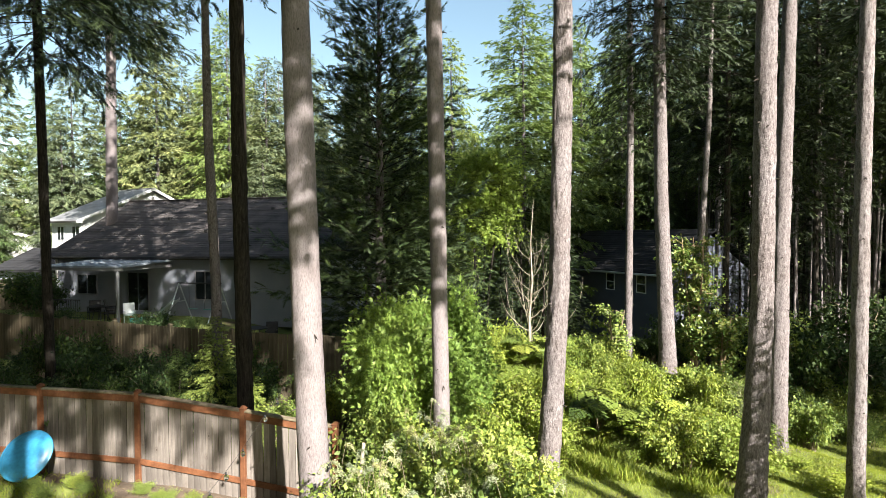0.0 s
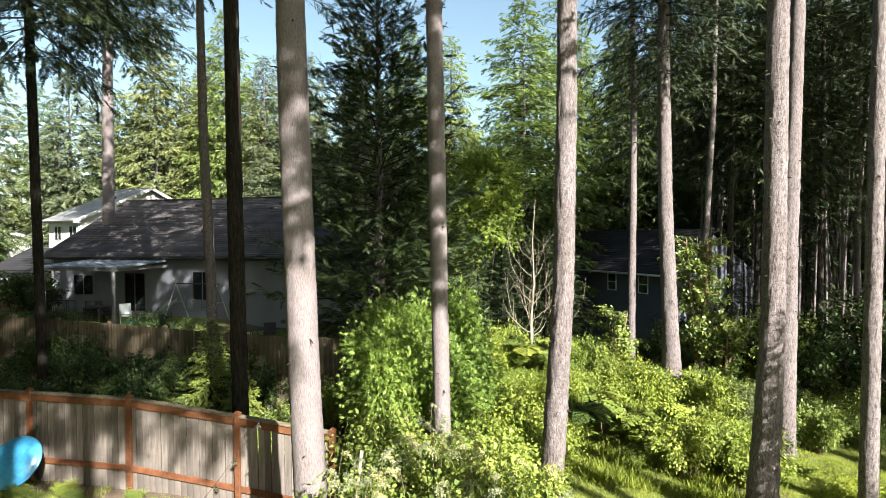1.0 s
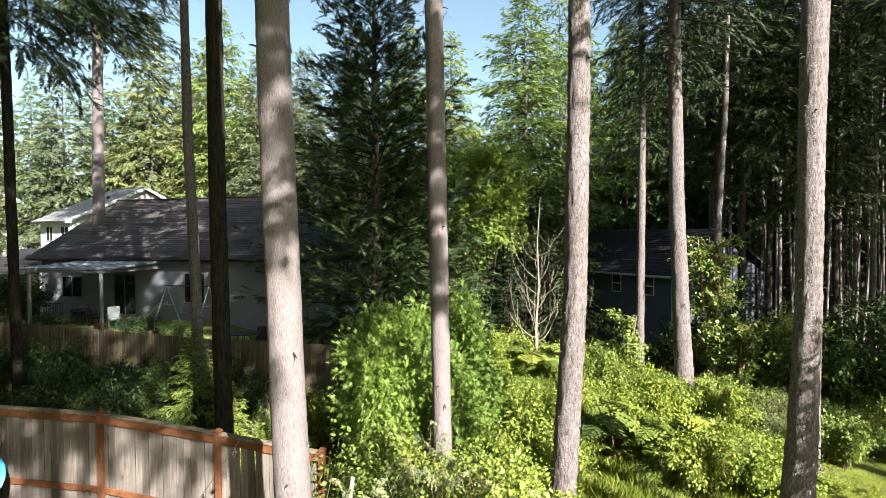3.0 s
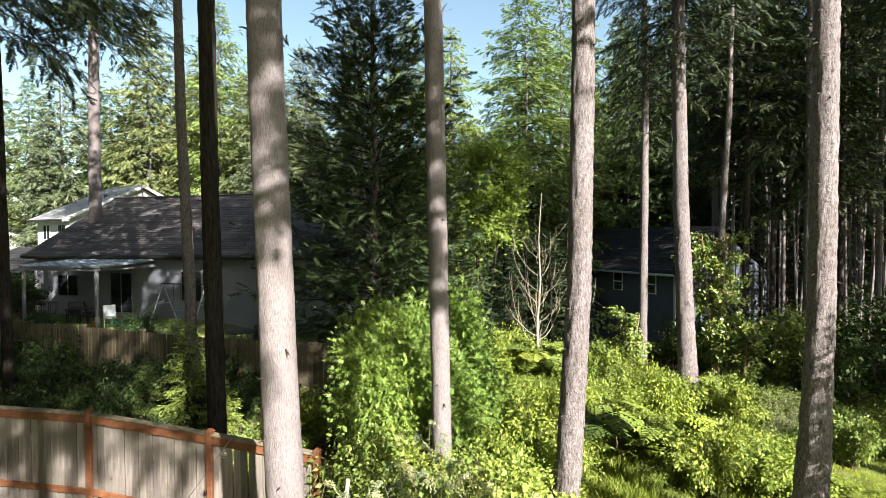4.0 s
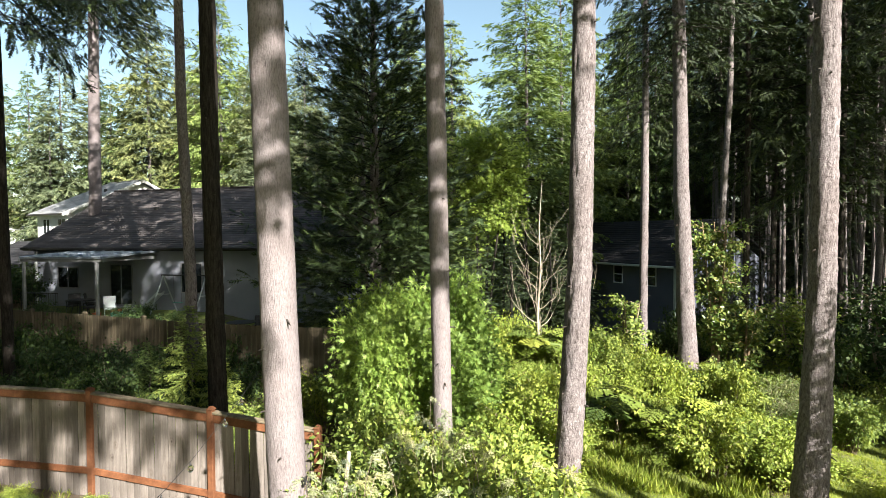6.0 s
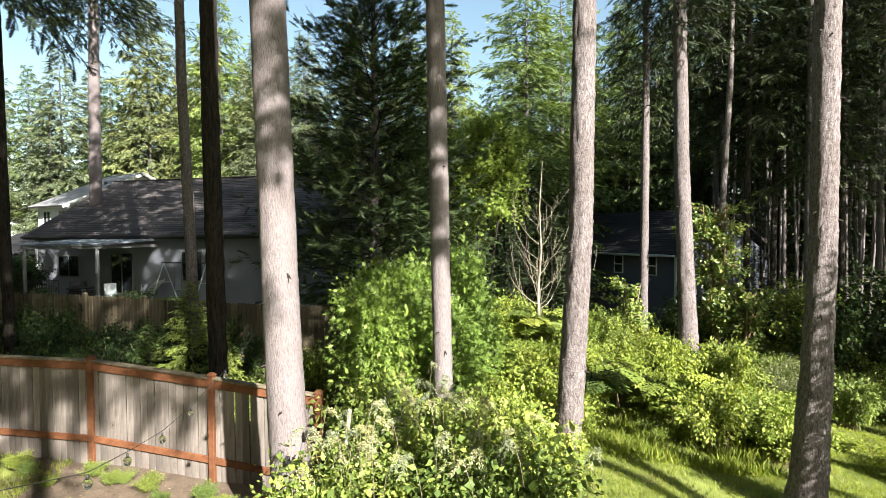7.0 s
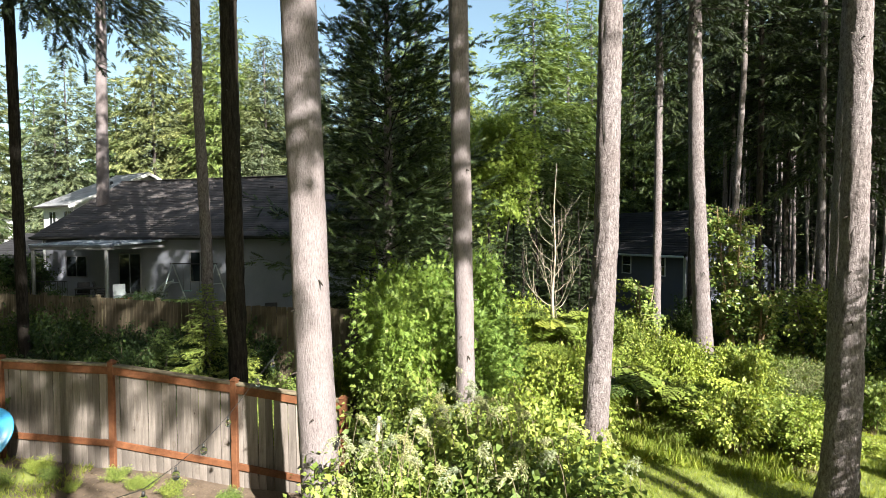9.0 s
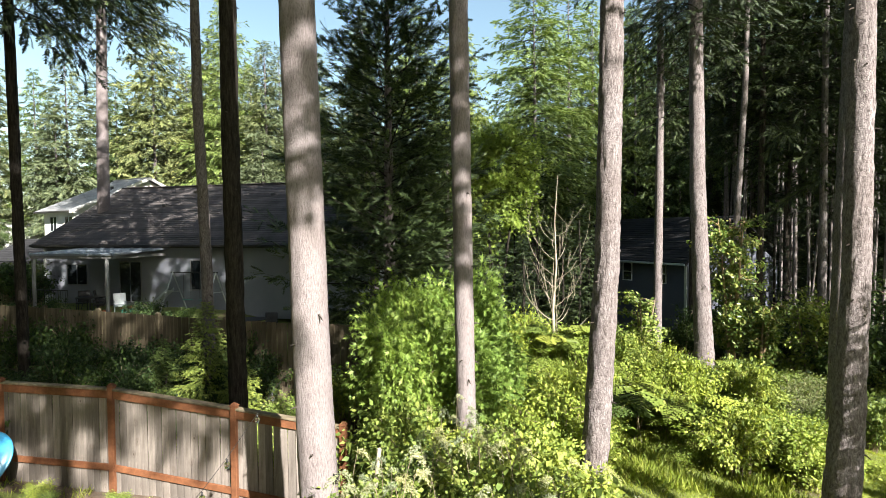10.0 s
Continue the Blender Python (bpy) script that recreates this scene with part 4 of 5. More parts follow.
def window(parent, x0, z0, x1, z1, y, split="v", frame_mat=WHITE, name="window"):
    w = boxed(name, (x0, y - 0.01, z0, x1, y + 0.02, z1), GLASS, parent)
    t = 0.05
    for dims in ((x0 - t, y - 0.04, z1, x1 + t, y + 0.02, z1 + t), (x0 - t, y - 0.05, z0 - t, x1 + t, y + 0.02, z0), (x0 - t, y - 0.04, z0, x0, y + 0.02, z1), (x1, y - 0.04, z0, x1 + t, y + 0.02, z1)):
        boxed("frame", dims, frame_mat, w, 0.005)
    xm, zm = (x0 + x1) / 2, (z0 + z1) / 2
    if split == "v":
        boxed("mullion", (xm - 0.025, y - 0.03, z0, xm + 0.025, y - 0.012, z1), frame_mat, w)
    else:
        boxed("mullion", (x0, y - 0.03, zm - 0.025, x1, y - 0.012, zm + 0.025), frame_mat, w)


def house(name, origin, yaw, label):
    h = thing(name, origin, label, "house")
    h.rotation_euler = (0, 0, radians(yaw))
    return h


# the low grey house with the dark roof; its front wall runs along its own x, y = 0
low_house = house("house", (-21.6, 31.6, 1.22), -14, "single-storey pale grey house with a dark shingle roof")
W = 15.5
boxed("wall", (-0.6, 0, -0.6, W, 0.2, 2.95), SIDING, low_house)
prism("gable_wall", [(0.2, -0.6), (0.2, 2.95), (5.0, 5.9), (9.8, 2.95), (9.8, -0.6)], -0.6, -0.4, SIDING, low_house)
boxed("wall", (W - 0.2, 0.2, -0.6, W, 9.8, 2.95), SIDING, low_house)
boxed("wall", (0, 9.8, -0.6, W, 10, 2.95), SIDING, low_house)
bm = bmesh.new()
hip = [bm.verts.new(p) for p in ((-1.0, -0.5, 3.0), (W + 0.4, -0.5, 3.0), (W + 0.4, 10.5, 3.0), (-1.0, 10.5, 3.0), (-0.3, 5.0, 6.42), (W + 0.4, 5.0, 6.42))]
for f in ((0, 1, 5, 4), (2, 3, 4, 5), (3, 0, 4), (1, 2, 5), (0, 3, 2, 1)):
    bm.faces.new([hip[k] for k in f])
part("roof", bm, SHINGLE, low_house)
gable_roof_courses(low_house, -1.02, W + 0.42, -0.52, 3.05, 5.0, 6.45, SHINGLE, inset=0.7)
boxed("ridge_cap", (-0.3, 4.85, 6.42, W + 0.42, 5.15, 6.5), SHINGLE, low_house, 0.03)
boxed("gutter", (-1.05, -0.64, 2.92, W + 0.45, -0.52, 3.04), GUTTER, low_house, 0.02)
boxed("fascia", (-1.0, -0.52, 2.86, W + 0.4, -0.49, 3.0), GUTTER, low_house)
boxed("downspout", (-0.7, -0.12, -0.5, -0.6, -0.02, 2.9), WHITE, low_house, 0.01)
for x, y in ((4.6, 2.9), (8.1, 1.6), (11.0, 3.8), (5.6, 4.3)):
    z = 3.05 + (y + 0.5) * 3.25 / 5.5
    boxed("roof_vent", (x - 0.12, y - 0.12, z - 0.1, x + 0.12, y + 0.12, z + 0.22), GUTTER, low_house, 0.03)
window(low_house, 4.25, 0.05, 5.55, 2.1, -0.01, frame_mat=POST_PAINT, name="sliding_door")
window(low_house, 8.6, 0.75, 9.75, 2.2, -0.01, frame_mat=POST_PAINT)
window(low_house, 0.8, 0.9, 2.1, 1.95, -0.01, frame_mat=POST_PAINT)

# patio cover on posts
patio = house("patio_cover", (-21.6, 31.6, 1.22), -14, "white patio cover with a pale metal roof on posts")
prism("roof_sheet", [(-3.6, 2.6), (-3.6, 2.68), (-0.1, 2.88), (-0.1, 2.8)], 2.6, 7.35, PATIO_ROOF, patio)
for k in range(9):
    prism("roof_rib", [(-3.6, 2.68), (-3.6, 2.71), (-0.1, 2.91), (-0.1, 2.88)], 2.62 + k * 0.58, 2.66 + k * 0.58, PATIO_ROOF, patio)
boxed("beam", (2.6, -3.55, 2.45, 7.35, -3.43, 2.6), POST_PAINT, patio, 0.01)
for x in (2.75, 6.95):
    boxed("post", (x - 0.06, -3.55, -0.6, x + 0.06, -3.43, 2.45), POST_PAINT, patio, 0.01)
for k in range(5):
    boxed("rafter", (2.7 + k * 1.1, -3.4, 2.46, 2.76 + k * 1.1, -0.1, 2.6), POST_PAINT, patio)

# white two-storey house behind
tall_house = house("house", (-33.28, 46.93, 1.35), -30, "white two-storey house with a pale shingle roof")
L = 4.6
boxed("wall", (0, 0, -0.6, L, 0.2, 5.3), WHITE, tall_house)
boxed("wall", (0, 0.2, -0.6, 0.2, 12, 5.3), WHITE, tall_house)
prism("gable_wall", [(0.2, -0.6), (0.2, 5.45), (6.0, 8.1), (11.8, 5.45), (11.8, -0.6)], L - 0.2, L, WHITE, tall_house)
boxed("wall", (0.2, 11.8, -0.6, L - 0.2, 12, 5.3), WHITE, tall_house)
prism("roof", [(-0.5, 5.2), (-0.5, 5.3), (6.0, 8.32), (12.5, 5.3), (12.5, 5.2), (6.0, 8.2)], -0.4, L + 0.4, SHINGLE_PALE, tall_house)
gable_roof_courses(tall_house, -0.4, L + 0.4, -0.52, 5.3, 6.0, 8.32, SHINGLE_PALE, 0.28)
boxed("ridge_cap", (-0.4, 5.88, 8.31, L + 0.4, 6.12, 8.38), SHINGLE_PALE, tall_house, 0.02)
prism("rake_board", [(-0.52, 5.08), (-0.52, 5.34), (6.0, 8.38), (12.52, 5.34), (12.52, 5.08), (6.0, 8.12)], L + 0.4, L + 0.45, WHITE, tall_house)
boxed("gutter", (-0.4, -0.62, 5.18, L + 0.4, -0.5, 5.3), GUTTER, tall_house, 0.02)
boxed("soffit", (-0.4, -0.5, 5.14, L + 0.4, 0.0, 5.19), WHITE, tall_house)
boxed("roof_vent", (3.2, 3.6, 7.1, 3.4, 3.8, 7.5), GUTTER, tall_house, 0.02)
window(tall_house, 1.0, 3.75, 2.0, 4.85, -0.01)
window(tall_house, 3.3, 3.75, 4.4, 4.85, -0.01)

side_house = house("house", (-50.0, 60.0, 1.0), -90, "white house gable with a grey roof edge")
boxed("wall", (-8, 0.3, -0.6, 0, 5.7, 4.3), WHITE, side_house)
prism("roof", [(-0.2, 4.15), (-0.2, 4.3), (3.0, 5.1), (6.2, 4.3), (6.2, 4.15), (3.0, 4.95)], -8.3, 0.5, SHINGLE_PALE, side_house)
prism("gable", [(0.3, 4.3), (3.0, 4.9), (5.7, 4.3)], -0.2, 0.0, WHITE, side_house)
prism("rake_board", [(-0.2, 4.05), (-0.2, 4.35), (3.0, 5.16), (6.2, 4.35), (6.2, 4.05), (3.0, 4.85)], 0.5, 0.56, WHITE, side_house)

garage_roof = house("garage", (-33.0, 41.0, 0.3), -14, "low garage with a blue-grey shingle roof")
boxed("wall", (0, 0, -0.6, 6.5, 6, 2.6), SIDING, garage_roof)
prism("roof", [(-0.5, 2.5), (-0.5, 2.65), (3, 4.2), (6.5, 2.65), (6.5, 2.5), (3, 4.05)], -0.4, 6.9, SHINGLE_GREY, garage_roof)
gable_roof_courses(garage_roof, -0.4, 6.9, -0.52, 2.65, 3, 4.2, SHINGLE_GREY, 0.35)

# the dark house beyond the clearing
dark_house = house("house", (7.9, 40.9, -1.7), -63, "dark grey two-storey house with small white-framed windows")
W = 10.5
boxed("wall", (0, 0, -0.8, W, 0.2, 4.6), SIDING_DARK, dark_house)
prism("gable_wall", [(0.2, -0.8), (0.2, 4.6), (4, 6.9), (7.8, 4.6), (7.8, -0.8)], 0, 0.2, SIDING_DARK, dark_house)
prism("gable_wall", [(0.2, -0.8), (0.2, 4.6), (4, 6.9), (7.8, 4.6), (7.8, -0.8)], W - 0.2, W, SIDING_DARK, dark_house)
boxed("wall", (0, 7.8, -0.8, W, 8, 4.6), SIDING_DARK, dark_house)
prism("roof", [(-0.45, 4.6), (-0.45, 4.72), (4, 7.3), (8.45, 4.72), (8.45, 4.6), (4, 7.15)], -0.3, W + 0.3, SHINGLE_GREY, dark_house)
gable_roof_courses(dark_house, -0.3, W + 0.32, -0.47, 4.72, 4, 7.3, SHINGLE_GREY, 0.25)
boxed("gutter", (-0.3, -0.58, 4.57, W + 0.32, -0.47, 4.69), STEEL, dark_house, 0.02)
boxed("corner_board", (W - 0.12, -0.03, -0.8, W + 0.03, 0.0, 4.55), STEEL, dark_house)
window(dark_house, 5.95, 3.5, 6.6, 4.5, -0.01, "h")
window(dark_house, 8.5, 3.5, 9.15, 4.5, -0.01, "h")


# ---- the blue saucer against the fence ----
def saucer():
    t = thing("plastic_saucer", (-8.66, 11.3, 0.80), "bright blue plastic saucer leaning against the fence", "sled")
    prof = [(0.0, 0.10), (0.25, 0.095), (0.38, 0.07), (0.45, 0.03), (0.49, 0.0), (0.53, 0.0), (0.54, -0.02), (0.52, -0.03), (0.47, -0.015), (0.40, 0.045), (0.25, 0.075), (0.0, 0.08)]
    bm = bmesh.new()
    rings = []
    for q, z in prof:
        rings.append([bm.verts.new((max(q, 0.001) * math.cos(a * math.tau / 48), max(q, 0.001) * math.sin(a * math.tau / 48), z)) for a in range(48)])
    for a, b in zip(rings, rings[1:]):
        for k in range(48):
            bm.faces.new((a[k], a[(k + 1) % 48], b[(k + 1) % 48], b[k]))
    bmesh.ops.recalc_face_normals(bm, faces=bm.faces)
    part("dish", bm, BLUE, t, smooth=True)
    t.rotation_euler = Vector((0.0, -0.84, 0.6)).to_track_quat("Z", "Y").to_euler()
    t.scale = (0.97, 0.97, 0.97)


saucer()


# ---- shrubs ----
def shrub_arrays(seed, height, spread, stems, per, shape, size, aspect, lift=0.6, droop=0.25):
    """Arching stems and the leaves along them."""
    r = np.random.default_rng(seed)
    tubes, P, D, U, S = [], [], [], [], []
    for i in range(stems):
        a = r.uniform(0, 6.283)
        reach, top = spread * r.uniform(0.25, 1.0), height * r.uniform(0.45, 1.0)
        s = np.linspace(0, 1, 6)
        base = r.normal(0, 0.12 * spread, 2)
        bend = r.normal(0, 0.12, 2) * spread
        line = np.stack([base[0] + math.cos(a) * reach * s ** 1.3 + bend[0] * np.sin(3 * s), base[1] + math.sin(a) * reach * s ** 1.3 + bend[1] * np.sin(3 * s), top * (s ** 0.8) * (1 - droop * s * s) / (1 - droop)], 1)
        tubes.append(tube_arrays(np.concatenate([line, (0.012 * (1.15 - s))[:, None] * (0.6 + height / 3)], 1), 3))
        q = r.uniform(0.22, 1.0, per) ** 0.8
        at = np.stack([np.interp(q, s, line[:, c]) for c in range(3)], 1)
        off = r.normal(0, 1, (per, 3)) * np.array([1, 1, 0.7])
        off *= (r.uniform(0.02, 0.30 if height > 2 else 0.2, per) * (0.5 + 0.5 * height / 1.5))[:, None] / np.linalg.norm(off, axis=1)[:, None] * 1.4
        P.append(at + off)
        D.append(off * 3 + np.array([math.cos(a), math.sin(a), 0]) * 0.4 + r.normal(0, 0.4, (per, 3)) + np.array([0, 0, -0.15]))
        U.append(np.array([0.15, -0.25, lift + 0.2]) + r.normal(0, 0.6, (per, 3)))
        S.append(size * (0.5 + 0.95 * r.uniform(0, 1, per) ** 2))
    P, D, U, S = (np.concatenate(v) for v in (P, D, U, S))
    P[:, 2] = np.maximum(P[:, 2], 0.03)
    return joined(tubes), leaves(shape, P, D, U, S, S * aspect)


SHRUBS = {}
KINDS = {
    "lime": ("bright lime-green leafy shrub", LEAF_LIME, (1.15, 0.85, 42, 160, FOLDED, 0.062, 0.85)),
    "mid": ("green leafy bramble bush", LEAF_MID, (1.05, 0.85, 40, 140, FOLDED, 0.074, 0.85)),
    "tall": ("tall green saplings with broad leaves", LEAF_MAPLE, (2.2, 0.95, 60, 230, SPRAY, 0.13, 0.95)),
    "shade": ("green leafy shrub coloured dark as in shade", LEAF_SHADED, (1.3, 0.9, 28, 90, KITE, 0.1, 0.7)),
    "feather": ("feathery grey-green wild bush", LEAF_GREY, (1.0, 0.7, 40, 110, KITE, 0.08, 0.22)),
    "near": ("tall green leafy thicket shrub", LEAF_MID, (1.5, 0.95, 56, 250, FOLDED, 0.072, 0.95)),
    "fine": ("low fine-leaved yellow-green bush", LEAF_LIME, (0.7, 0.7, 40, 120, KITE, 0.05, 0.6)),
}


def shrub(kind, x, y, scale=1.0, turn=0.0, tall=1.0, variant=0, sink=0.05):
    key = (kind, variant)
    label, mat, args = KINDS[kind]
    if key not in SHRUBS:
        h, sp, st, per, shape, size, asp = args
        tubes, lv = shrub_arrays(1000 + 17 * variant + len(kind) * 101 + ord(kind[0]), h, sp, st, per, shape, size, asp)
        a = two_tone("foliage", tubes, lv, TWIG, mat)
        SHRUBS[key] = a.data
        bpy.data.objects.remove(a)
    t = thing("shrub", (x, y, gz(x, y) - sink), label, "shrub", kind + " shrubs")
    if "stem" not in SHRUBS:
        a = soup("stem", *tube_arrays([(0, 0, -0.05, 0.022), (0.03, 0.02, 0.3, 0.016), (0.0, 0.06, 0.7, 0.009), (-0.04, 0.05, 1.0, 0.004)], 6), TWIG, None, True)
        SHRUBS["stem"] = a.data
        bpy.data.objects.remove(a)
    st = new("stem", SHRUBS["stem"])
    st.parent = t
    st.matrix_local = Matrix.LocRotScale((0, 0, 0), Euler((0, 0, turn)), (scale, scale, scale * tall * args[0] * 0.8))
    ob = new("foliage", SHRUBS[key])
    ob.parent = t
    ob.matrix_local = Matrix.LocRotScale((0, 0, 0), Euler((0, 0, turn)), (scale, scale, scale * tall))
    return t


def scatter(kind, n, x0, x1, y0, y1, s0, s1, seed, keep=lambda x, y: True, variants=3, tall=1.0):
    r = np.random.default_rng(seed)
    k = 0
    for _ in range(n * 6):
        x, y = r.uniform(x0, x1), r.uniform(y0, y1)
        s, a = r.uniform(s0, s1), r.uniform(0, 6.28)
        if k < n and keep(x, y):
            shrub(kind, x, y, s, a, tall * r.uniform(0.6, 1.55), k % variants)
            k += 1


def open_grass(x, y):
    """The mown strip at the right of the clearing."""
    return y < 13.8 - 0.32 * (x - 2.6) if x > 2.6 else False


wild = lambda x, y: not open_grass(x, y) and y > 11.4 - 0.25 * (x + 4)
scatter("lime", 52, -1.5, 7.0, 11.5, 19.5, 0.7, 1.15, 41, wild)
scatter("fine", 46, 0.5, 9.5, 12.0, 19.5, 0.7, 1.2, 42, wild)
scatter("mid", 32, -3.0, 9.5, 11.5, 19.0, 0.7, 1.15, 43, wild)
scatter("feather", 4, 7.6, 9.8, 16.5, 19, 0.7, 1.1, 44, wild)
scatter("tall", 12, -1.35, 0.7, 12.6, 15.2, 0.75, 1.15, 45, variants=2)
scatter("mid", 14, -12, -3, 12.3, 16.0, 0.7, 1.0, 46, lambda x, y: 12.1 - 0.21 * (x + 8.8) + 0.4 < y < 17.2 - 0.42 * (x + 6.5), 3, 0.65)
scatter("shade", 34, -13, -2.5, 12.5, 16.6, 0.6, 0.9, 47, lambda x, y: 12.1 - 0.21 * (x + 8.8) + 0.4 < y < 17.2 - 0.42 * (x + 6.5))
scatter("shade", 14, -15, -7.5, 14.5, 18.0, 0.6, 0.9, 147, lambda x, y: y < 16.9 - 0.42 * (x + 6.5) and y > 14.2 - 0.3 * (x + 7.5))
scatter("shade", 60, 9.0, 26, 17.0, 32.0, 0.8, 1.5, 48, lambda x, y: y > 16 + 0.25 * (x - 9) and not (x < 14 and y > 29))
scatter("mid", 20, 9.5, 16, 15.5, 20.5, 0.7, 1.1, 49)
for i, (x, y, q) in enumerate([(-7.6, 11.2, 0.32), (-7.2, 11.0, 0.26), (-5.6, 10.7, 0.25), (-4.9, 10.55, 0.3), (-4.6, 10.2, 0.22), (-6.6, 10.6, 0.2), (-3.3, 9.6, 0.35), (-2.9, 9.3, 0.42), (-8.9, 11.5, 0.3), (-5.2, 9.3, 0.22), (-6.1, 10.95, 0.28), (-5.4, 10.75, 0.2), (-3.9, 10.3, 0.3), (-3.5, 10.0, 0.24), (-7.9, 10.7, 0.24), (-6.9, 9.9, 0.16), (-4.2, 9.6, 0.18), (-3.7, 9.1, 0.34), (-3.2, 8.8, 0.3), (-5.8, 9.9, 0.14), (-8.3, 10.9, 0.34), (-6.3, 9.2, 0.2)]):
    shrub("mid", x, y, q, i * 1.1, 0.9, i % 3, 0.01)
# shrubs added to cover and darken the bright wall beyond them
for x, y, q in ((-22.4, 30.2, 1.5), (-23.6, 30.8, 1.6), (-21.4, 29.6, 1.2)):
    shrub("shade", x, y, q, x, 1.1, 1)
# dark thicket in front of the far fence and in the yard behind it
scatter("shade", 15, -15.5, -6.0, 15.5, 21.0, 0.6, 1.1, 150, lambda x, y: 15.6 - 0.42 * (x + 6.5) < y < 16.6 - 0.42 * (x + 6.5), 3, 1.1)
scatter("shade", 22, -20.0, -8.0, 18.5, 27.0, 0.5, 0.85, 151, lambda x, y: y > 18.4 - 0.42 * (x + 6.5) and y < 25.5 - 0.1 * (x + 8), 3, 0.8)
# the near thicket below the camera
for i, (x, y, s, k) in enumerate([(-1.2, 7.0, 1.1, "near"), (-0.4, 6.9, 1.25, "near"), (0.4, 7.2, 1.1, "near"), (-0.9, 8.2, 1.2, "near"), (0.1, 8.4, 1.2, "near"), (1.0, 8.0, 0.95, "near"), (0.9, 9.2, 1.0, "near"), (-0.3, 9.7, 1.05, "near"), (0.6, 10.3, 1.2, "lime"), (-1.1, 9.6, 1.05, "near"),
                                 (-1.4, 11.0, 1.4, "mid"), (1.4, 10.2, 1.0, "mid"), (-1.75, 7.6, 0.8, "near"), (0.9, 11.3, 1.2, "lime"), (1.6, 12.0, 1.2, "lime"), (-0.7, 11.2, 1.3, "mid")]):
    shrub(k, x, y, s, i * 0.9, (1.05, 0.85, 1.2, 0.95)[i % 4], i % 3)


# ---- bare sapling ----
def bare_tree():
    t = thing("bare_sapling", (2.95, 18.85, gz(2.95, 18.85) - 0.1), "leafless pale sapling with upswept branches", "tree")
    r = np.random.default_rng(9)
    soup("trunk", *tube_arrays(resample([(0, 0, 0, 0.075), (0.03, 0, 0.8, 0.06), (0.0, 0.02, 1.7, 0.042), (0.1, 0, 3.0, 0.028), (0.05, 0, 4.4, 0.016), (0.15, 0, 5.9, 0.006)], 0.15), 7, 0.06, 3), BARE, t, True)
    s = np.linspace(0, 1, 10)
    for i in range(22):
        z = 0.6 + 3.4 * (i / 22) ** 1.1 + r.uniform(0, 0.2)
        a, L = i * 2.4 + r.uniform(-0.4, 0.4), r.uniform(1.7, 3.3) * (1 - z / 7.2)
        o = np.array([math.cos(a), math.sin(a), 0])
        wide, bow = r.uniform(0.25, 0.85), r.uniform(0.5, 1.05)
        wob = np.cumsum(r.normal(0, 0.022, (10, 3)), axis=0)
        pts = np.array([0.03, 0, z]) + o * (L * wide * np.sin(1.45 * s))[:, None] + np.stack([0 * s, 0 * s, L * (0.15 * s + bow * s ** 1.7)], 1) + wob
        w = 0.017 * (1.1 - s) * (1 - z / 6.5)
        twigs = [tube_arrays(np.concatenate([pts, w[:, None]], 1), 5)]
        for k in range(3):
            n = 3 + k + r.integers(0, 4)
            b = pts[n]
            d = o * r.uniform(0.0, 0.5) + np.array([r.normal(0, 0.35), r.normal(0, 0.35), r.uniform(0.5, 0.9)])
            q = r.uniform(0.3, 0.8)
            twigs.append(tube_arrays(np.array([(*b, w[n] * 0.6), (*(b + d * 0.4 * q), 0.004), (*(b + d * q + np.array([0, 0, 0.12 * q])), 0.002)]), 4))
        soup("branch", *joined(twigs), BARE, t)


bare_tree()


# ---- broadleaf trees ----
def broadleaf(x, y, height, spread, stems, limbs, size, mat, wood, seed, label, shape=OVAL, low=0.22):
    t = thing("broadleaf_tree", (x, y, gz(x, y) - 0.1), label, "tree")
    r = np.random.default_rng(seed)
    arr, P, D = [], [], []
    zs = np.array([0, 0.36, 0.72, 1.0]) * height
    for i in range(stems):
        a = i * math.tau / stems + r.uniform(-0.4, 0.4)
        o = np.array([math.cos(a), math.sin(a)])
        out = np.array([0.08, 0.25, 0.6, 0.85]) * spread * r.uniform(0.5, 1.0)
        pts = [(o[0] * q, o[1] * q, z, w) for q, z, w in zip(out, zs, (0.07, 0.05, 0.03, 0.01))]
        soup("stem", *tube_arrays(resample(pts, 0.4), 7), wood, t, True)
        for k in range(limbs):
            z = r.uniform(low, 0.98) * height
            p = np.array([np.interp(z, zs, [q[c] for q in pts]) for c in (0, 1)] + [z])
            d = r.normal(0, 1, 3) * np.array([1, 1, 0.4])
            d /= np.linalg.norm(d)
            L = r.uniform(0.35, 1.0) * spread * 1.15
            arr.append(tube_arrays(np.array([(*p, 0.014), (*(p + d * L * 0.5 + np.array([0, 0, 0.1])), 0.01), (*(p + d * L), 0.005)]), 4))
            for c in range(4):
                n = 13
                P.append(p + d * L * r.uniform(0.35, 1.05) + r.normal(0, 0.14 * spread, (n, 3))), D.append(r.normal(0, 1, (n, 3)) + d * 0.4)
    P, D = np.concatenate(P), np.concatenate(D)
    S = size * r.uniform(0.6, 1.2, len(P))
    two_tone("crown", joined(arr), leaves(shape, P, D, np.array([0.15, -0.45, 0.6]) + r.normal(0, 0.4, P.shape), S, S * 0.75), wood, mat, t)


broadleaf(9.35, 20.4, 5.6, 0.72, 4, 28, 0.14, LEAF_GOLD, MADRONE, 10, "young broadleaf tree with glossy yellow-green leaves")
broadleaf(10.35, 20.5, 3.0, 0.6, 3, 18, 0.14, LEAF_GOLD, MADRONE, 11, "young broadleaf tree with glossy yellow-green leaves")
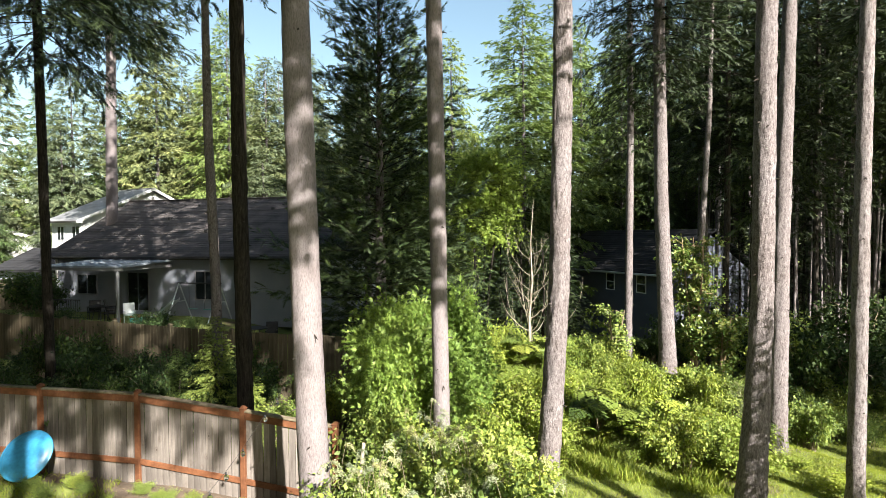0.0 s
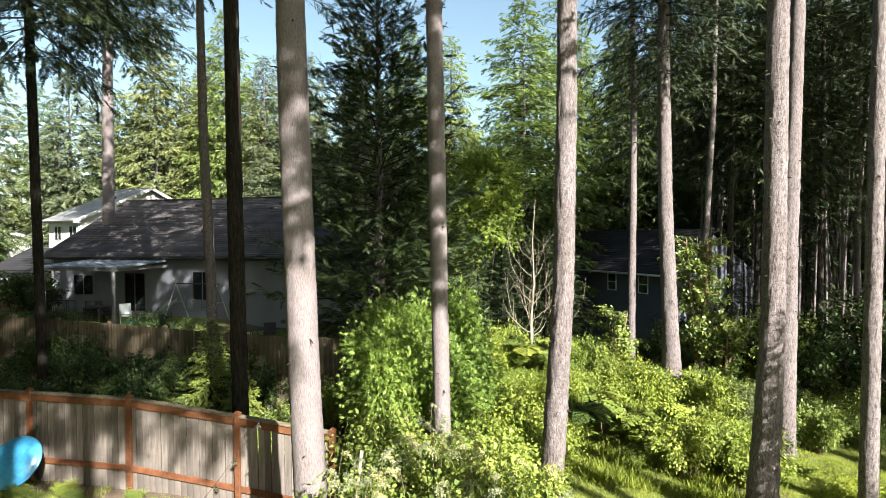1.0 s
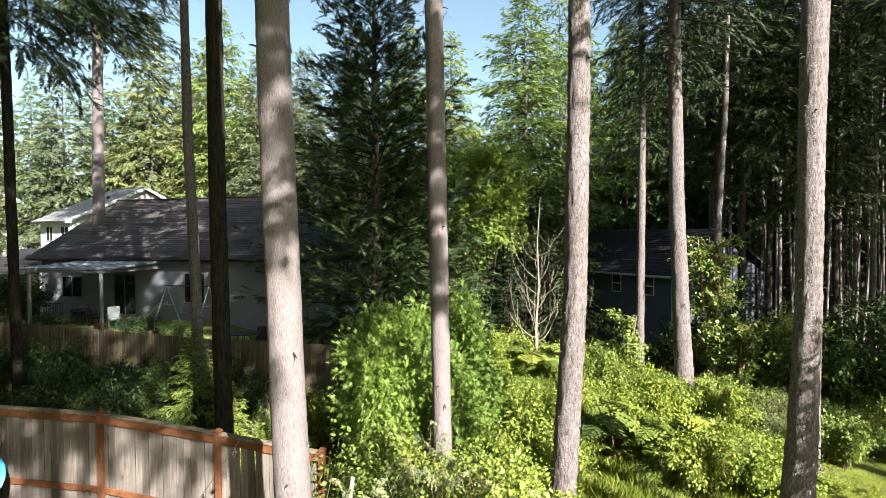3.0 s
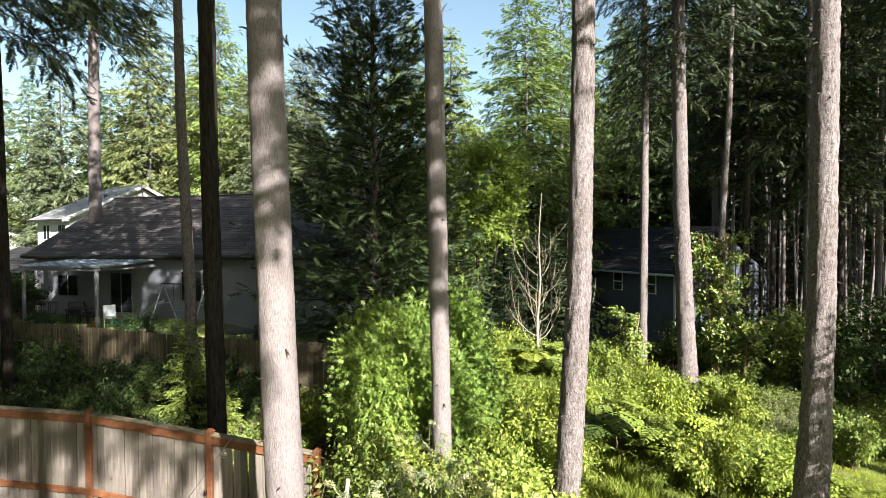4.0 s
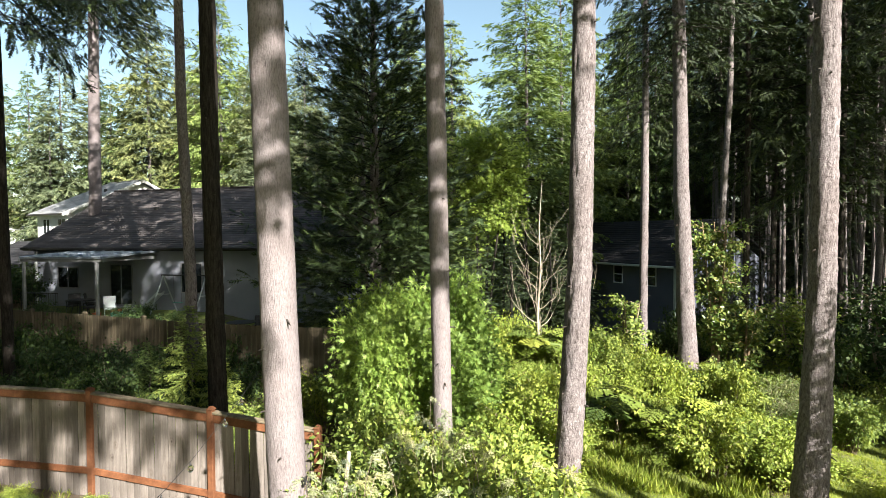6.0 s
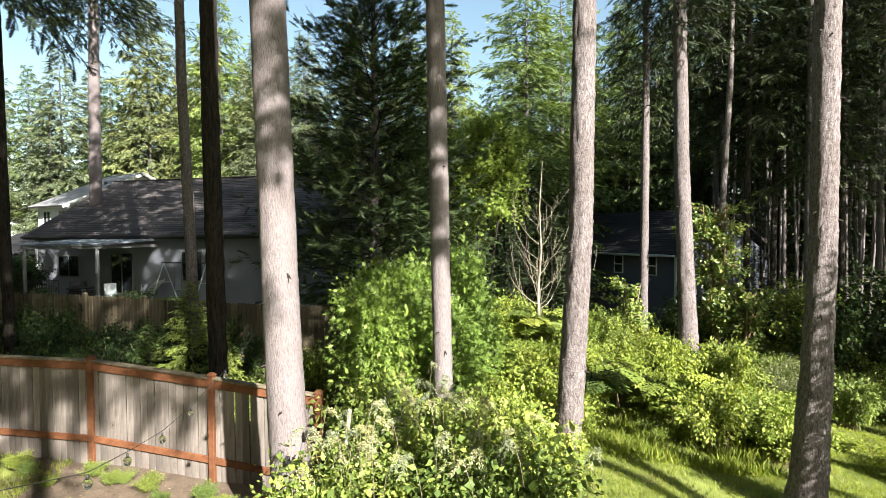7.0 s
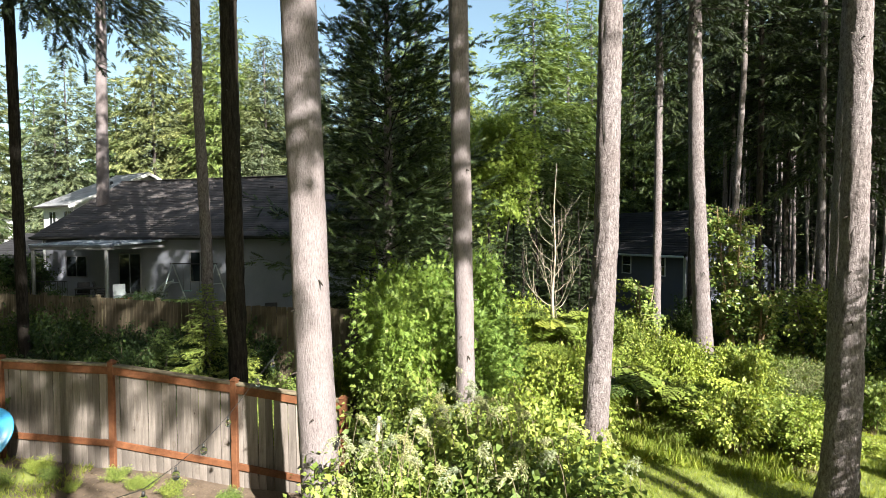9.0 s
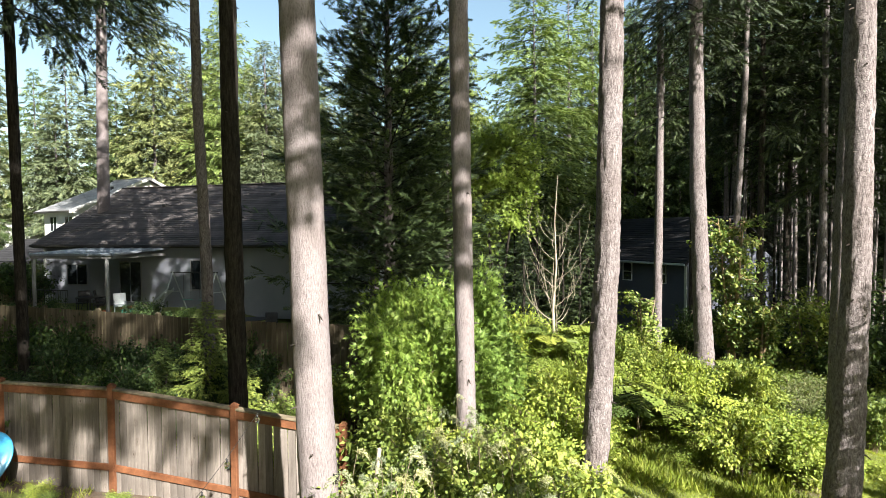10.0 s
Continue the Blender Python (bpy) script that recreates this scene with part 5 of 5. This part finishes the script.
broadleaf(1.75, 24.6, 8.9, 1.3, 4, 62, 0.21, LEAF_MAPLE, BARK_SHADED, 12, "bright green broadleaf tree in full sun", SPRAY, 0.56)
# dark-coloured conifers, most added to fill the shaded gap behind the bare sapling
for x, y, h in ((1.3, 23.6, 5.6), (2.7, 23.9, 4.6), (4.5, 25.0, 5.5), (5.6, 26.5, 7.0), (3.7, 26.5, 6.5), (6.4, 28.0, 6.0), (2.9, 28.5, 8.0)):
    whole_conifer(x, y, h, ("slim", 1), FIR_SHADED, 1.7, x, "bushy dark young conifer beside the grey house", 0.08, BARK_SHADED, "young conifers")
broadleaf(6.3, 20.3, 2.4, 0.6, 3, 10, 0.13, LEAF_MID, TWIG, 13, "upright leafy sapling in the sun")
broadleaf(12.8, 21.5, 3.4, 1.2, 4, 14, 0.16, LEAF_MID, TWIG, 14, "broadleaf sapling at the forest edge")
broadleaf(17.0, 22.5, 3.6, 1.4, 4, 14, 0.17, LEAF_SHADED, TWIG, 15, "dark leafy sapling at the forest edge")
broadleaf(14.6, 19.6, 2.6, 1.2, 4, 14, 0.15, LEAF_SHADED, TWIG, 16, "dark leafy sapling at the forest edge")


# ---- sword ferns ----
def welded(v, f):
    """The same faces with vertices at one place made one."""
    u, back = np.unique(np.round(v, 4), axis=0, return_inverse=True)
    return u, back.reshape(-1)[f]


def sword_fern(x, y, size, seed):
    t = thing("fern", (x, y, gz(x, y)), "clump of arching bright green fern fronds", "fern", "ferns")
    r = np.random.default_rng(seed)
    for i in range(16):
        a = i * 2.4 + r.uniform(-0.3, 0.3)
        o, sd = np.array([math.cos(a), math.sin(a), 0]), np.array([-math.sin(a), math.cos(a), 0])
        L = size * r.uniform(0.7, 1.1)
        q = np.repeat(np.linspace(0.08, 1, 18), 2)
        sg = np.tile([1.0, -1.0], 18)
        pos = o * (L * 0.75 * q ** 1.2)[:, None] + np.stack([0 * q, 0 * q, L * (1.05 * q - 0.55 * q ** 3)], 1)
        way = sd * sg[:, None] + o * 0.35 + np.array([0, 0, -0.15])
        S = L * 0.22 * np.sin(np.pi * (0.12 + 0.86 * q)) + 0.01
        rib = pos[::2]
        n = len(rib)
        rv = np.concatenate([rib, rib + sd * 0.008])
        rf = np.array([(k, k + 1, n + k) for k in range(n - 1)] + [(k + 1, n + k + 1, n + k) for k in range(n - 1)])
        soup("frond", *welded(*joined([leaves(KITE, pos, way, np.tile([0, 0, 1.0], (36, 1)) + o * -0.3, S, S * 0.3), (rv, rf)])), LEAF_LIME, t)


for i, (x, y, q) in enumerate([(4.1, 14.6, 0.8), (4.9, 19.2, 0.9), (3.6, 20.2, 0.9), (7.3, 16.9, 0.7), (5.6, 18.3, 0.8), (2.9, 16.2, 0.7)]):
    sword_fern(x, y, q, 50 + i)


def bracken(x, y, size, seed):
    t = thing("bracken", (x, y, gz(x, y)), "spreading bracken with broad flat fronds", "fern", "bracken plants")
    r = np.random.default_rng(seed)
    for i in range(9):
        a = i * 2.4 + r.uniform(-0.4, 0.4)
        o, sd = np.array([math.cos(a), math.sin(a), 0]), np.array([-math.sin(a), math.cos(a), 0])
        h = size * r.uniform(0.5, 1.1)
        foot = np.array([r.normal(0, 0.12), r.normal(0, 0.12), 0]) * size
        elbow = foot + o * 0.25 * size + np.array([0, 0, h])
        L = size * r.uniform(0.6, 0.9)
        P, D, S = [], [], []
        for q in np.linspace(0.05, 1, 11):
            base = elbow + o * L * q + np.array([0, 0, L * (0.12 * q - 0.3 * q * q)])
            for sg in (1.0, -1.0):
                w = L * 0.55 * (1.05 - q) + 0.03
                arm = sd * sg * 0.9 + o * 0.45 + np.array([0, 0, -0.15])
                P.append(base)
                D.append(arm + r.normal(0, 0.08, 3))
                S.append(w)
        P, D, S = np.array(P), np.array(D), np.array(S)
        rib = P[::2]
        n = len(rib)
        rv = np.concatenate([rib, rib + np.array([0, 0, -0.012])])
        rf = np.array([(k, k + 1, n + k) for k in range(n - 1)] + [(k + 1, n + k + 1, n + k) for k in range(n - 1)])
        two_tone("frond", tube_arrays(np.array([(*foot, 0.007), (*(elbow * 0.6 + foot * 0.4), 0.006), (*elbow, 0.005), (*(elbow + o * L * 0.9 + np.array([0, 0, -0.14 * L])), 0.002)]), 4),
                 welded(*joined([leaves(PINNATE, P, D, np.tile([0, -0.15, 1.0], (len(P), 1)) + r.normal(0, 0.2, (len(P), 3)), S, S * 0.75), (rv, rf)])), TWIG, LEAF_LIME if seed % 3 else LEAF_MID, t)


r = np.random.default_rng(91)
for i in range(9):
    x, y = r.uniform(0.6, 8.6), r.uniform(13.0, 19.0)
    if wild(x, y) and not open_grass(x - 0.6, y - 1.0):
        bracken(x, y, r.uniform(0.8, 1.25), 200 + i)


# ---- cream plumes on the near thicket ----
def plumes(x, y, z, n, seed):
    t = thing("flowering_shrub", (x, y, gz(x, y)), "shrub tips with drooping cream blossom plumes", "shrub", "blossoming shrubs")
    r = np.random.default_rng(seed)
    z -= gz(x, y)
    for i in range(n):
        a = r.uniform(0, 6.28)
        c = np.array([r.normal(0, 0.33), r.normal(0, 0.33), z + r.normal(0, 0.12)])
        o = np.array([math.cos(a), math.sin(a), 0])
        stem = np.stack([c - o * 0.1 - np.array([0, 0, 0.45]), c - o * 0.06 - np.array([0, 0, 0.2]), c, c + o * 0.12 + np.array([0, 0, -0.02])])
        P, D = [], []
        for k in range(5):
            b = a + (k - 2) * 0.3 + r.normal(0, 0.12)
            arm = np.array([math.cos(b), math.sin(b), r.uniform(0.1, 0.6)])
            L = r.uniform(0.10, 0.2) * (1.35 if k == 2 else 1.0)
            q = r.uniform(0, 1, 36)
            P.append(c + arm * (L * q)[:, None] + np.stack([0 * q, 0 * q, -1.1 * L * q * q], 1) + r.normal(0, 0.012, (36, 3)) * (1.2 - q)[:, None])
            D.append(arm + r.normal(0, 0.5, (36, 3)) + np.stack([0 * q, 0 * q, -1.2 * q], 1))
        pos, way = np.concatenate(P), np.concatenate(D)
        S = r.uniform(0.02, 0.045, len(pos))
        two_tone("plume", tube_arrays(np.concatenate([stem, np.array([[0.004], [0.004], [0.003], [0.002]])], 1), 3),
                 leaves(KITE, pos, way, r.normal(0, 0.8, pos.shape) + np.array([0, -0.3, 0.8]), S, S * 0.28), TWIG, CREAM, t)


for i, (x, y, z) in enumerate([(-0.6, 6.8, 2.25), (0.1, 7.1, 2.2), (-1.2, 7.4, 2.0), (0.3, 8.2, 2.15), (-0.6, 8.3, 2.2), (-0.2, 9.6, 1.8), (0.9, 7.9, 1.85), (-0.3, 10.2, 1.9), (-1.4, 8.2, 1.9)]):
    plumes(x, y, z + 0.04, 8, 70 + i)


# ---- string of lamps ----
def string_lamps():
    t = thing("string_lights", (-2.35, 8.45, 3.2), "drooping dark cable with clear glass bulbs", "string lights")
    knots = [(-2.36, 8.52, 3.12), (-2.61, 8.56, 2.78), (-2.68, 8.2, 2.63), (-2.69, 7.3, 2.47), (-2.64, 6.6, 2.46), (-2.5, 5.8, 2.59), (-2.42, 5.2, 2.69), (-2.3, 3.6, 3.2), (-2.2, 2.0, 3.9)]
    pts = np.array(knots) - np.array([-2.35, 8.45, 3.2])
    soup("cable", *tube_arrays(np.concatenate([resample(pts, 0.12), np.full((len(resample(pts, 0.12)), 1), 0.003)], 1), 5), BLACK, t, True)
    for p in pts[1:8]:
        bm = bmesh.new()
        bmesh.ops.create_cone(bm, cap_ends=True, segments=10, radius1=0.011, radius2=0.009, depth=0.034, matrix=Matrix.Translation(p + np.array([0, 0, -0.03])))
        holder = part("socket", bm, BLACK, t, smooth=True)
        bm = bmesh.new()
        bmesh.ops.create_uvsphere(bm, u_segments=12, v_segments=8, radius=0.031, matrix=Matrix.Translation(p + np.array([0, 0, -0.075])) @ Matrix.Diagonal((1, 1, 1.25, 1)))
        part("bulb", bm, CLEAR, holder, "clear glass bulb", smooth=True)


string_lamps()


# ---- in the neighbours' yard ----
def bar(name, a, b, w, mat, parent, sides=8):
    return soup(name, *tube_arrays([(*a, w), (*[(p + q) / 2 for p, q in zip(a, b)], w), (*b, w)], sides), mat, parent, True)


def swing_set(x, y):
    t = thing("swing_set", (x, y, gz(x, y)), "metal swing set with a blue slide in the yard", "swing set")
    t.rotation_euler = (0, 0, radians(-14))
    for u in (0, 2.4):
        bar("leg", (u - 0.1, -0.8, 0), (u, 0, 1.9), 0.03, STEEL, t)
        bar("leg", (u + 0.1, 0.8, 0), (u, 0, 1.9), 0.03, STEEL, t)
        bar("cross_bar", (u - 0.05, -0.4, 0.95), (u + 0.05, 0.4, 0.95), 0.02, STEEL, t)
    bar("top_bar", (-0.1, 0, 1.9), (2.5, 0, 1.9), 0.03, DARK_METAL, t)
    for u in (0.6, 1.0, 1.5, 1.9):
        bar("chain", (u, 0, 1.88), (u, 0, 0.6), 0.008, DARK_METAL, t, 5)
    for u in (0.6, 1.5):
        boxed("swing_seat", (u - 0.03, -0.09, 0.57, u + 0.43, 0.09, 0.6), TEAL, t, 0.01)
    pts = [(-1.6, 0.05), (-1.2, 0.12), (-0.4, 0.8), (-0.15, 1.0)]
    bm = bmesh.new()
    for (a, za), (b, zb) in zip(pts, pts[1:]):
        for y0, y1, up in ((-0.2, 0.2, 0.0), (-0.24, -0.2, 0.1), (0.2, 0.24, 0.1)):
            v = [bm.verts.new(p) for p in ((a, y0, za), (b, y0, zb), (b, y1, zb), (a, y1, za), (a, y0, za + 0.03 + up), (b, y0, zb + 0.03 + up), (b, y1, zb + 0.03 + up), (a, y1, za + 0.03 + up))]
            for f in ((3, 2, 1, 0), (4, 5, 6, 7), (0, 1, 5, 4), (1, 2, 6, 5), (2, 3, 7, 6), (3, 0, 4, 7)):
                bm.faces.new([v[k] for k in f])
    part("slide", bm, STEEL, t)


swing_set(-13.6, 28.3)


def patio_chair(x, y, turn, mat, label):
    t = thing("patio_chair", (x, y, gz(x, y)), label, "chair", "patio chairs")
    t.rotation_euler = (0, 0, turn)
    boxed("seat", (-0.26, -0.25, 0.40, 0.26, 0.25, 0.45), mat, t, 0.015)
    b = boxed("backrest", (-0.26, -0.025, 0.0, 0.26, 0.025, 0.55), mat, t, 0.015)
    b.matrix_local = pose(0, 0.25, 0.45, -12)
    for u in (-0.23, 0.23):
        for w in (-0.22, 0.22):
            bar("leg", (u, w, 0), (u, w, 0.42), 0.018, mat, t, 6)
        boxed("armrest", (u - 0.03, -0.25, 0.62, u + 0.03, 0.27, 0.65), mat, t, 0.01)
        bar("arm_post", (u, -0.22, 0.42), (u, -0.22, 0.63), 0.015, mat, t, 6)
    return t


for i, (x, y, a) in enumerate([(-18.2, 28.6, 0.4), (-17.4, 28.9, 2.0), (-16.9, 27.9, -1.3)]):
    patio_chair(x, y, a, DARK_METAL, "dark metal patio armchair under the cover")
patio_chair(-15.6, 27.3, 0.6, STEEL, "pale metal garden armchair beside the patio")
patio_chair(-7.9, 25.2, 0.2, DARK_METAL, "dark metal garden armchair by the house wall")


def patio_table(x, y):
    t = thing("patio_table", (x, y, gz(x, y)), "round dark metal patio table", "table")
    bm = bmesh.new()
    bmesh.ops.create_cone(bm, cap_ends=True, segments=28, radius1=0.6, radius2=0.6, depth=0.03, matrix=pose(0, 0, 0.72))
    part("tabletop", bm, DARK_METAL, t)
    for k in range(4):
        a = k * math.pi / 2 + 0.5
        bar("leg", (0.4 * math.cos(a), 0.4 * math.sin(a), 0), (0.2 * math.cos(a), 0.2 * math.sin(a), 0.71), 0.018, DARK_METAL, t, 6)


patio_table(-17.6, 28.2)
patio_table(-8.6, 24.9)


def toy_box(x, y, w, h, mat, label, name="toy_box"):
    t = thing(name, (x, y, gz(x, y)), label, "toy")
    boxed("body", (-w / 2, -w / 3, 0, w / 2, w / 3, h), mat, t, 0.03)
    boxed("lid", (-w / 2 - 0.02, -w / 3 - 0.02, h, w / 2 + 0.02, w / 3 + 0.02, h + 0.05), mat, t, 0.02)
    return t


toy_box(-16.3, 27.4, 0.32, 0.2, ORANGE, "orange plastic toy box in the yard")
toy_box(-15.3, 27.5, 0.6, 0.16, TEAL, "low teal plastic toy bin in the yard")
toy_box(-15.9, 28.3, 0.4, 0.22, ORANGE, "orange plastic toy box in the yard")


def yard_rail(x, y, n):
    t = thing("railing", (x, y, gz(x, y)), "dark metal railing at the patio's edge", "railing")
    t.rotation_euler = (0, 0, radians(-14))
    bar("top_rail", (0, 0, 1.0), (n * 0.14, 0, 1.0), 0.025, DARK_METAL, t, 6)
    bar("bottom_rail", (0, 0, 0.12), (n * 0.14, 0, 0.12), 0.02, DARK_METAL, t, 6)
    for k in range(n + 1):
        bar("baluster", (k * 0.14, 0, 0 if k % 6 == 0 else 0.1), (k * 0.14, 0, 1.0), 0.02 if k % 6 == 0 else 0.01, DARK_METAL, t, 5)


yard_rail(-20.6, 28.4, 16)


# ---- hooks on the near trunk and a stake beside it ----
def trunk_hook(x, y, z, turn):
    t = thing("trunk_hook", (x, y, z), "small black hook screwed to the trunk", "hook", "trunk hooks")
    t.rotation_euler = (0, 0, turn)
    bar("shank", (0, 0.12, 0), (0, -0.05, 0), 0.012, BLACK, t, 6)
    boxed("clip", (-0.03, -0.09, -0.05, 0.03, -0.045, 0.05), BLACK, t, 0.012)


trunk_hook(-1.83, 8.55, 1.72, 0.7)
trunk_hook(-2.0, 8.43, 1.45, 0.1)
trunk_hook(-2.1, 8.43, 1.25, -0.1)
stake = thing("garden_stake", (-1.55, 8.95, gz(-1.55, 8.95)), "leaning pale weathered wooden stake", "stake")
bar("pole", (0, 0, -0.1), (0.22, 0.1, 1.9), 0.03, BARE, stake, 8)

# ---- fallen leaves and twigs on the bare soil ----
def litter(n, x0, x1, y0, y1, seed):
    r = np.random.default_rng(seed)
    x, y = r.uniform(x0, x1, n), r.uniform(y0, y1, n)
    ok = y < 11.35 - 0.21 * (x + 6.42)
    x, y = x[ok], y[ok]
    k = len(x)
    way = np.stack([r.normal(0, 1, k), r.normal(0, 1, k), r.normal(0, 0.12, k)], 1)
    L = r.uniform(0.02, 0.07, k)
    thin = np.where(r.uniform(0, 1, k) < 0.4, 0.12, 0.6)
    ob = soup("leaf_litter", *leaves(FOLDED, np.stack([x, y, land(x, y) + 0.012], 1), way, np.array([0, 0, 1.0]) + r.normal(0, 0.3, (k, 3)), L, L * thin), LITTER)
    tagged(ob, "dry brown fallen leaves and twigs on bare soil", "leaf litter", kind="stuff")


litter(6000, -11.0, -2.2, 7.5, 12.0, 61)

# ---- grass ----
def grass(name, n, region, h0, h1, seed, label):
    r = np.random.default_rng(seed)
    x0, x1, y0, y1 = region[:4]
    x, y = r.uniform(x0, x1, n), r.uniform(y0, y1, n)
    clump = np.sin(2.1 * x + 1.3 * y) * np.sin(1.7 * y - 0.9 * x) + r.normal(0, 0.5, n)
    ok = clump > region[4]
    x, y = x[ok], y[ok]
    pos = np.stack([x, y, land(x, y) - 0.01], 1)
    k = len(x)
    way = np.stack([r.normal(0, 0.6, k), r.normal(0, 0.6, k), np.ones(k)], 1)
    up = np.stack([r.normal(0, 1, k), r.normal(0, 1, k), np.zeros(k)], 1)
    L = r.uniform(h0, h1, k)
    ob = soup(name, *leaves(KITE, pos, way, up, L, 0.005 + 0.006 * L), GRASS)
    tagged(ob, label, "grass", kind="stuff")


grass("grass", 120000, (2.0, 15, 7.5, 17.0, -0.9), 0.04, 0.13, 1, "short sunlit meadow grass")
grass("grass", 24000, (2.3, 7.0, 11.6, 15.5, 0.2), 0.12, 0.36, 2, "tall tufts of bright grass")
grass("grass", 12000, (-12, -6.8, 8.0, 11.9, 0.0), 0.05, 0.2, 3, "thin patchy grass beside the fence")
grass("grass", 18000, (2.5, 7.5, 17.0, 22.0, -0.4), 0.3, 0.7, 4, "long grass on the rise")
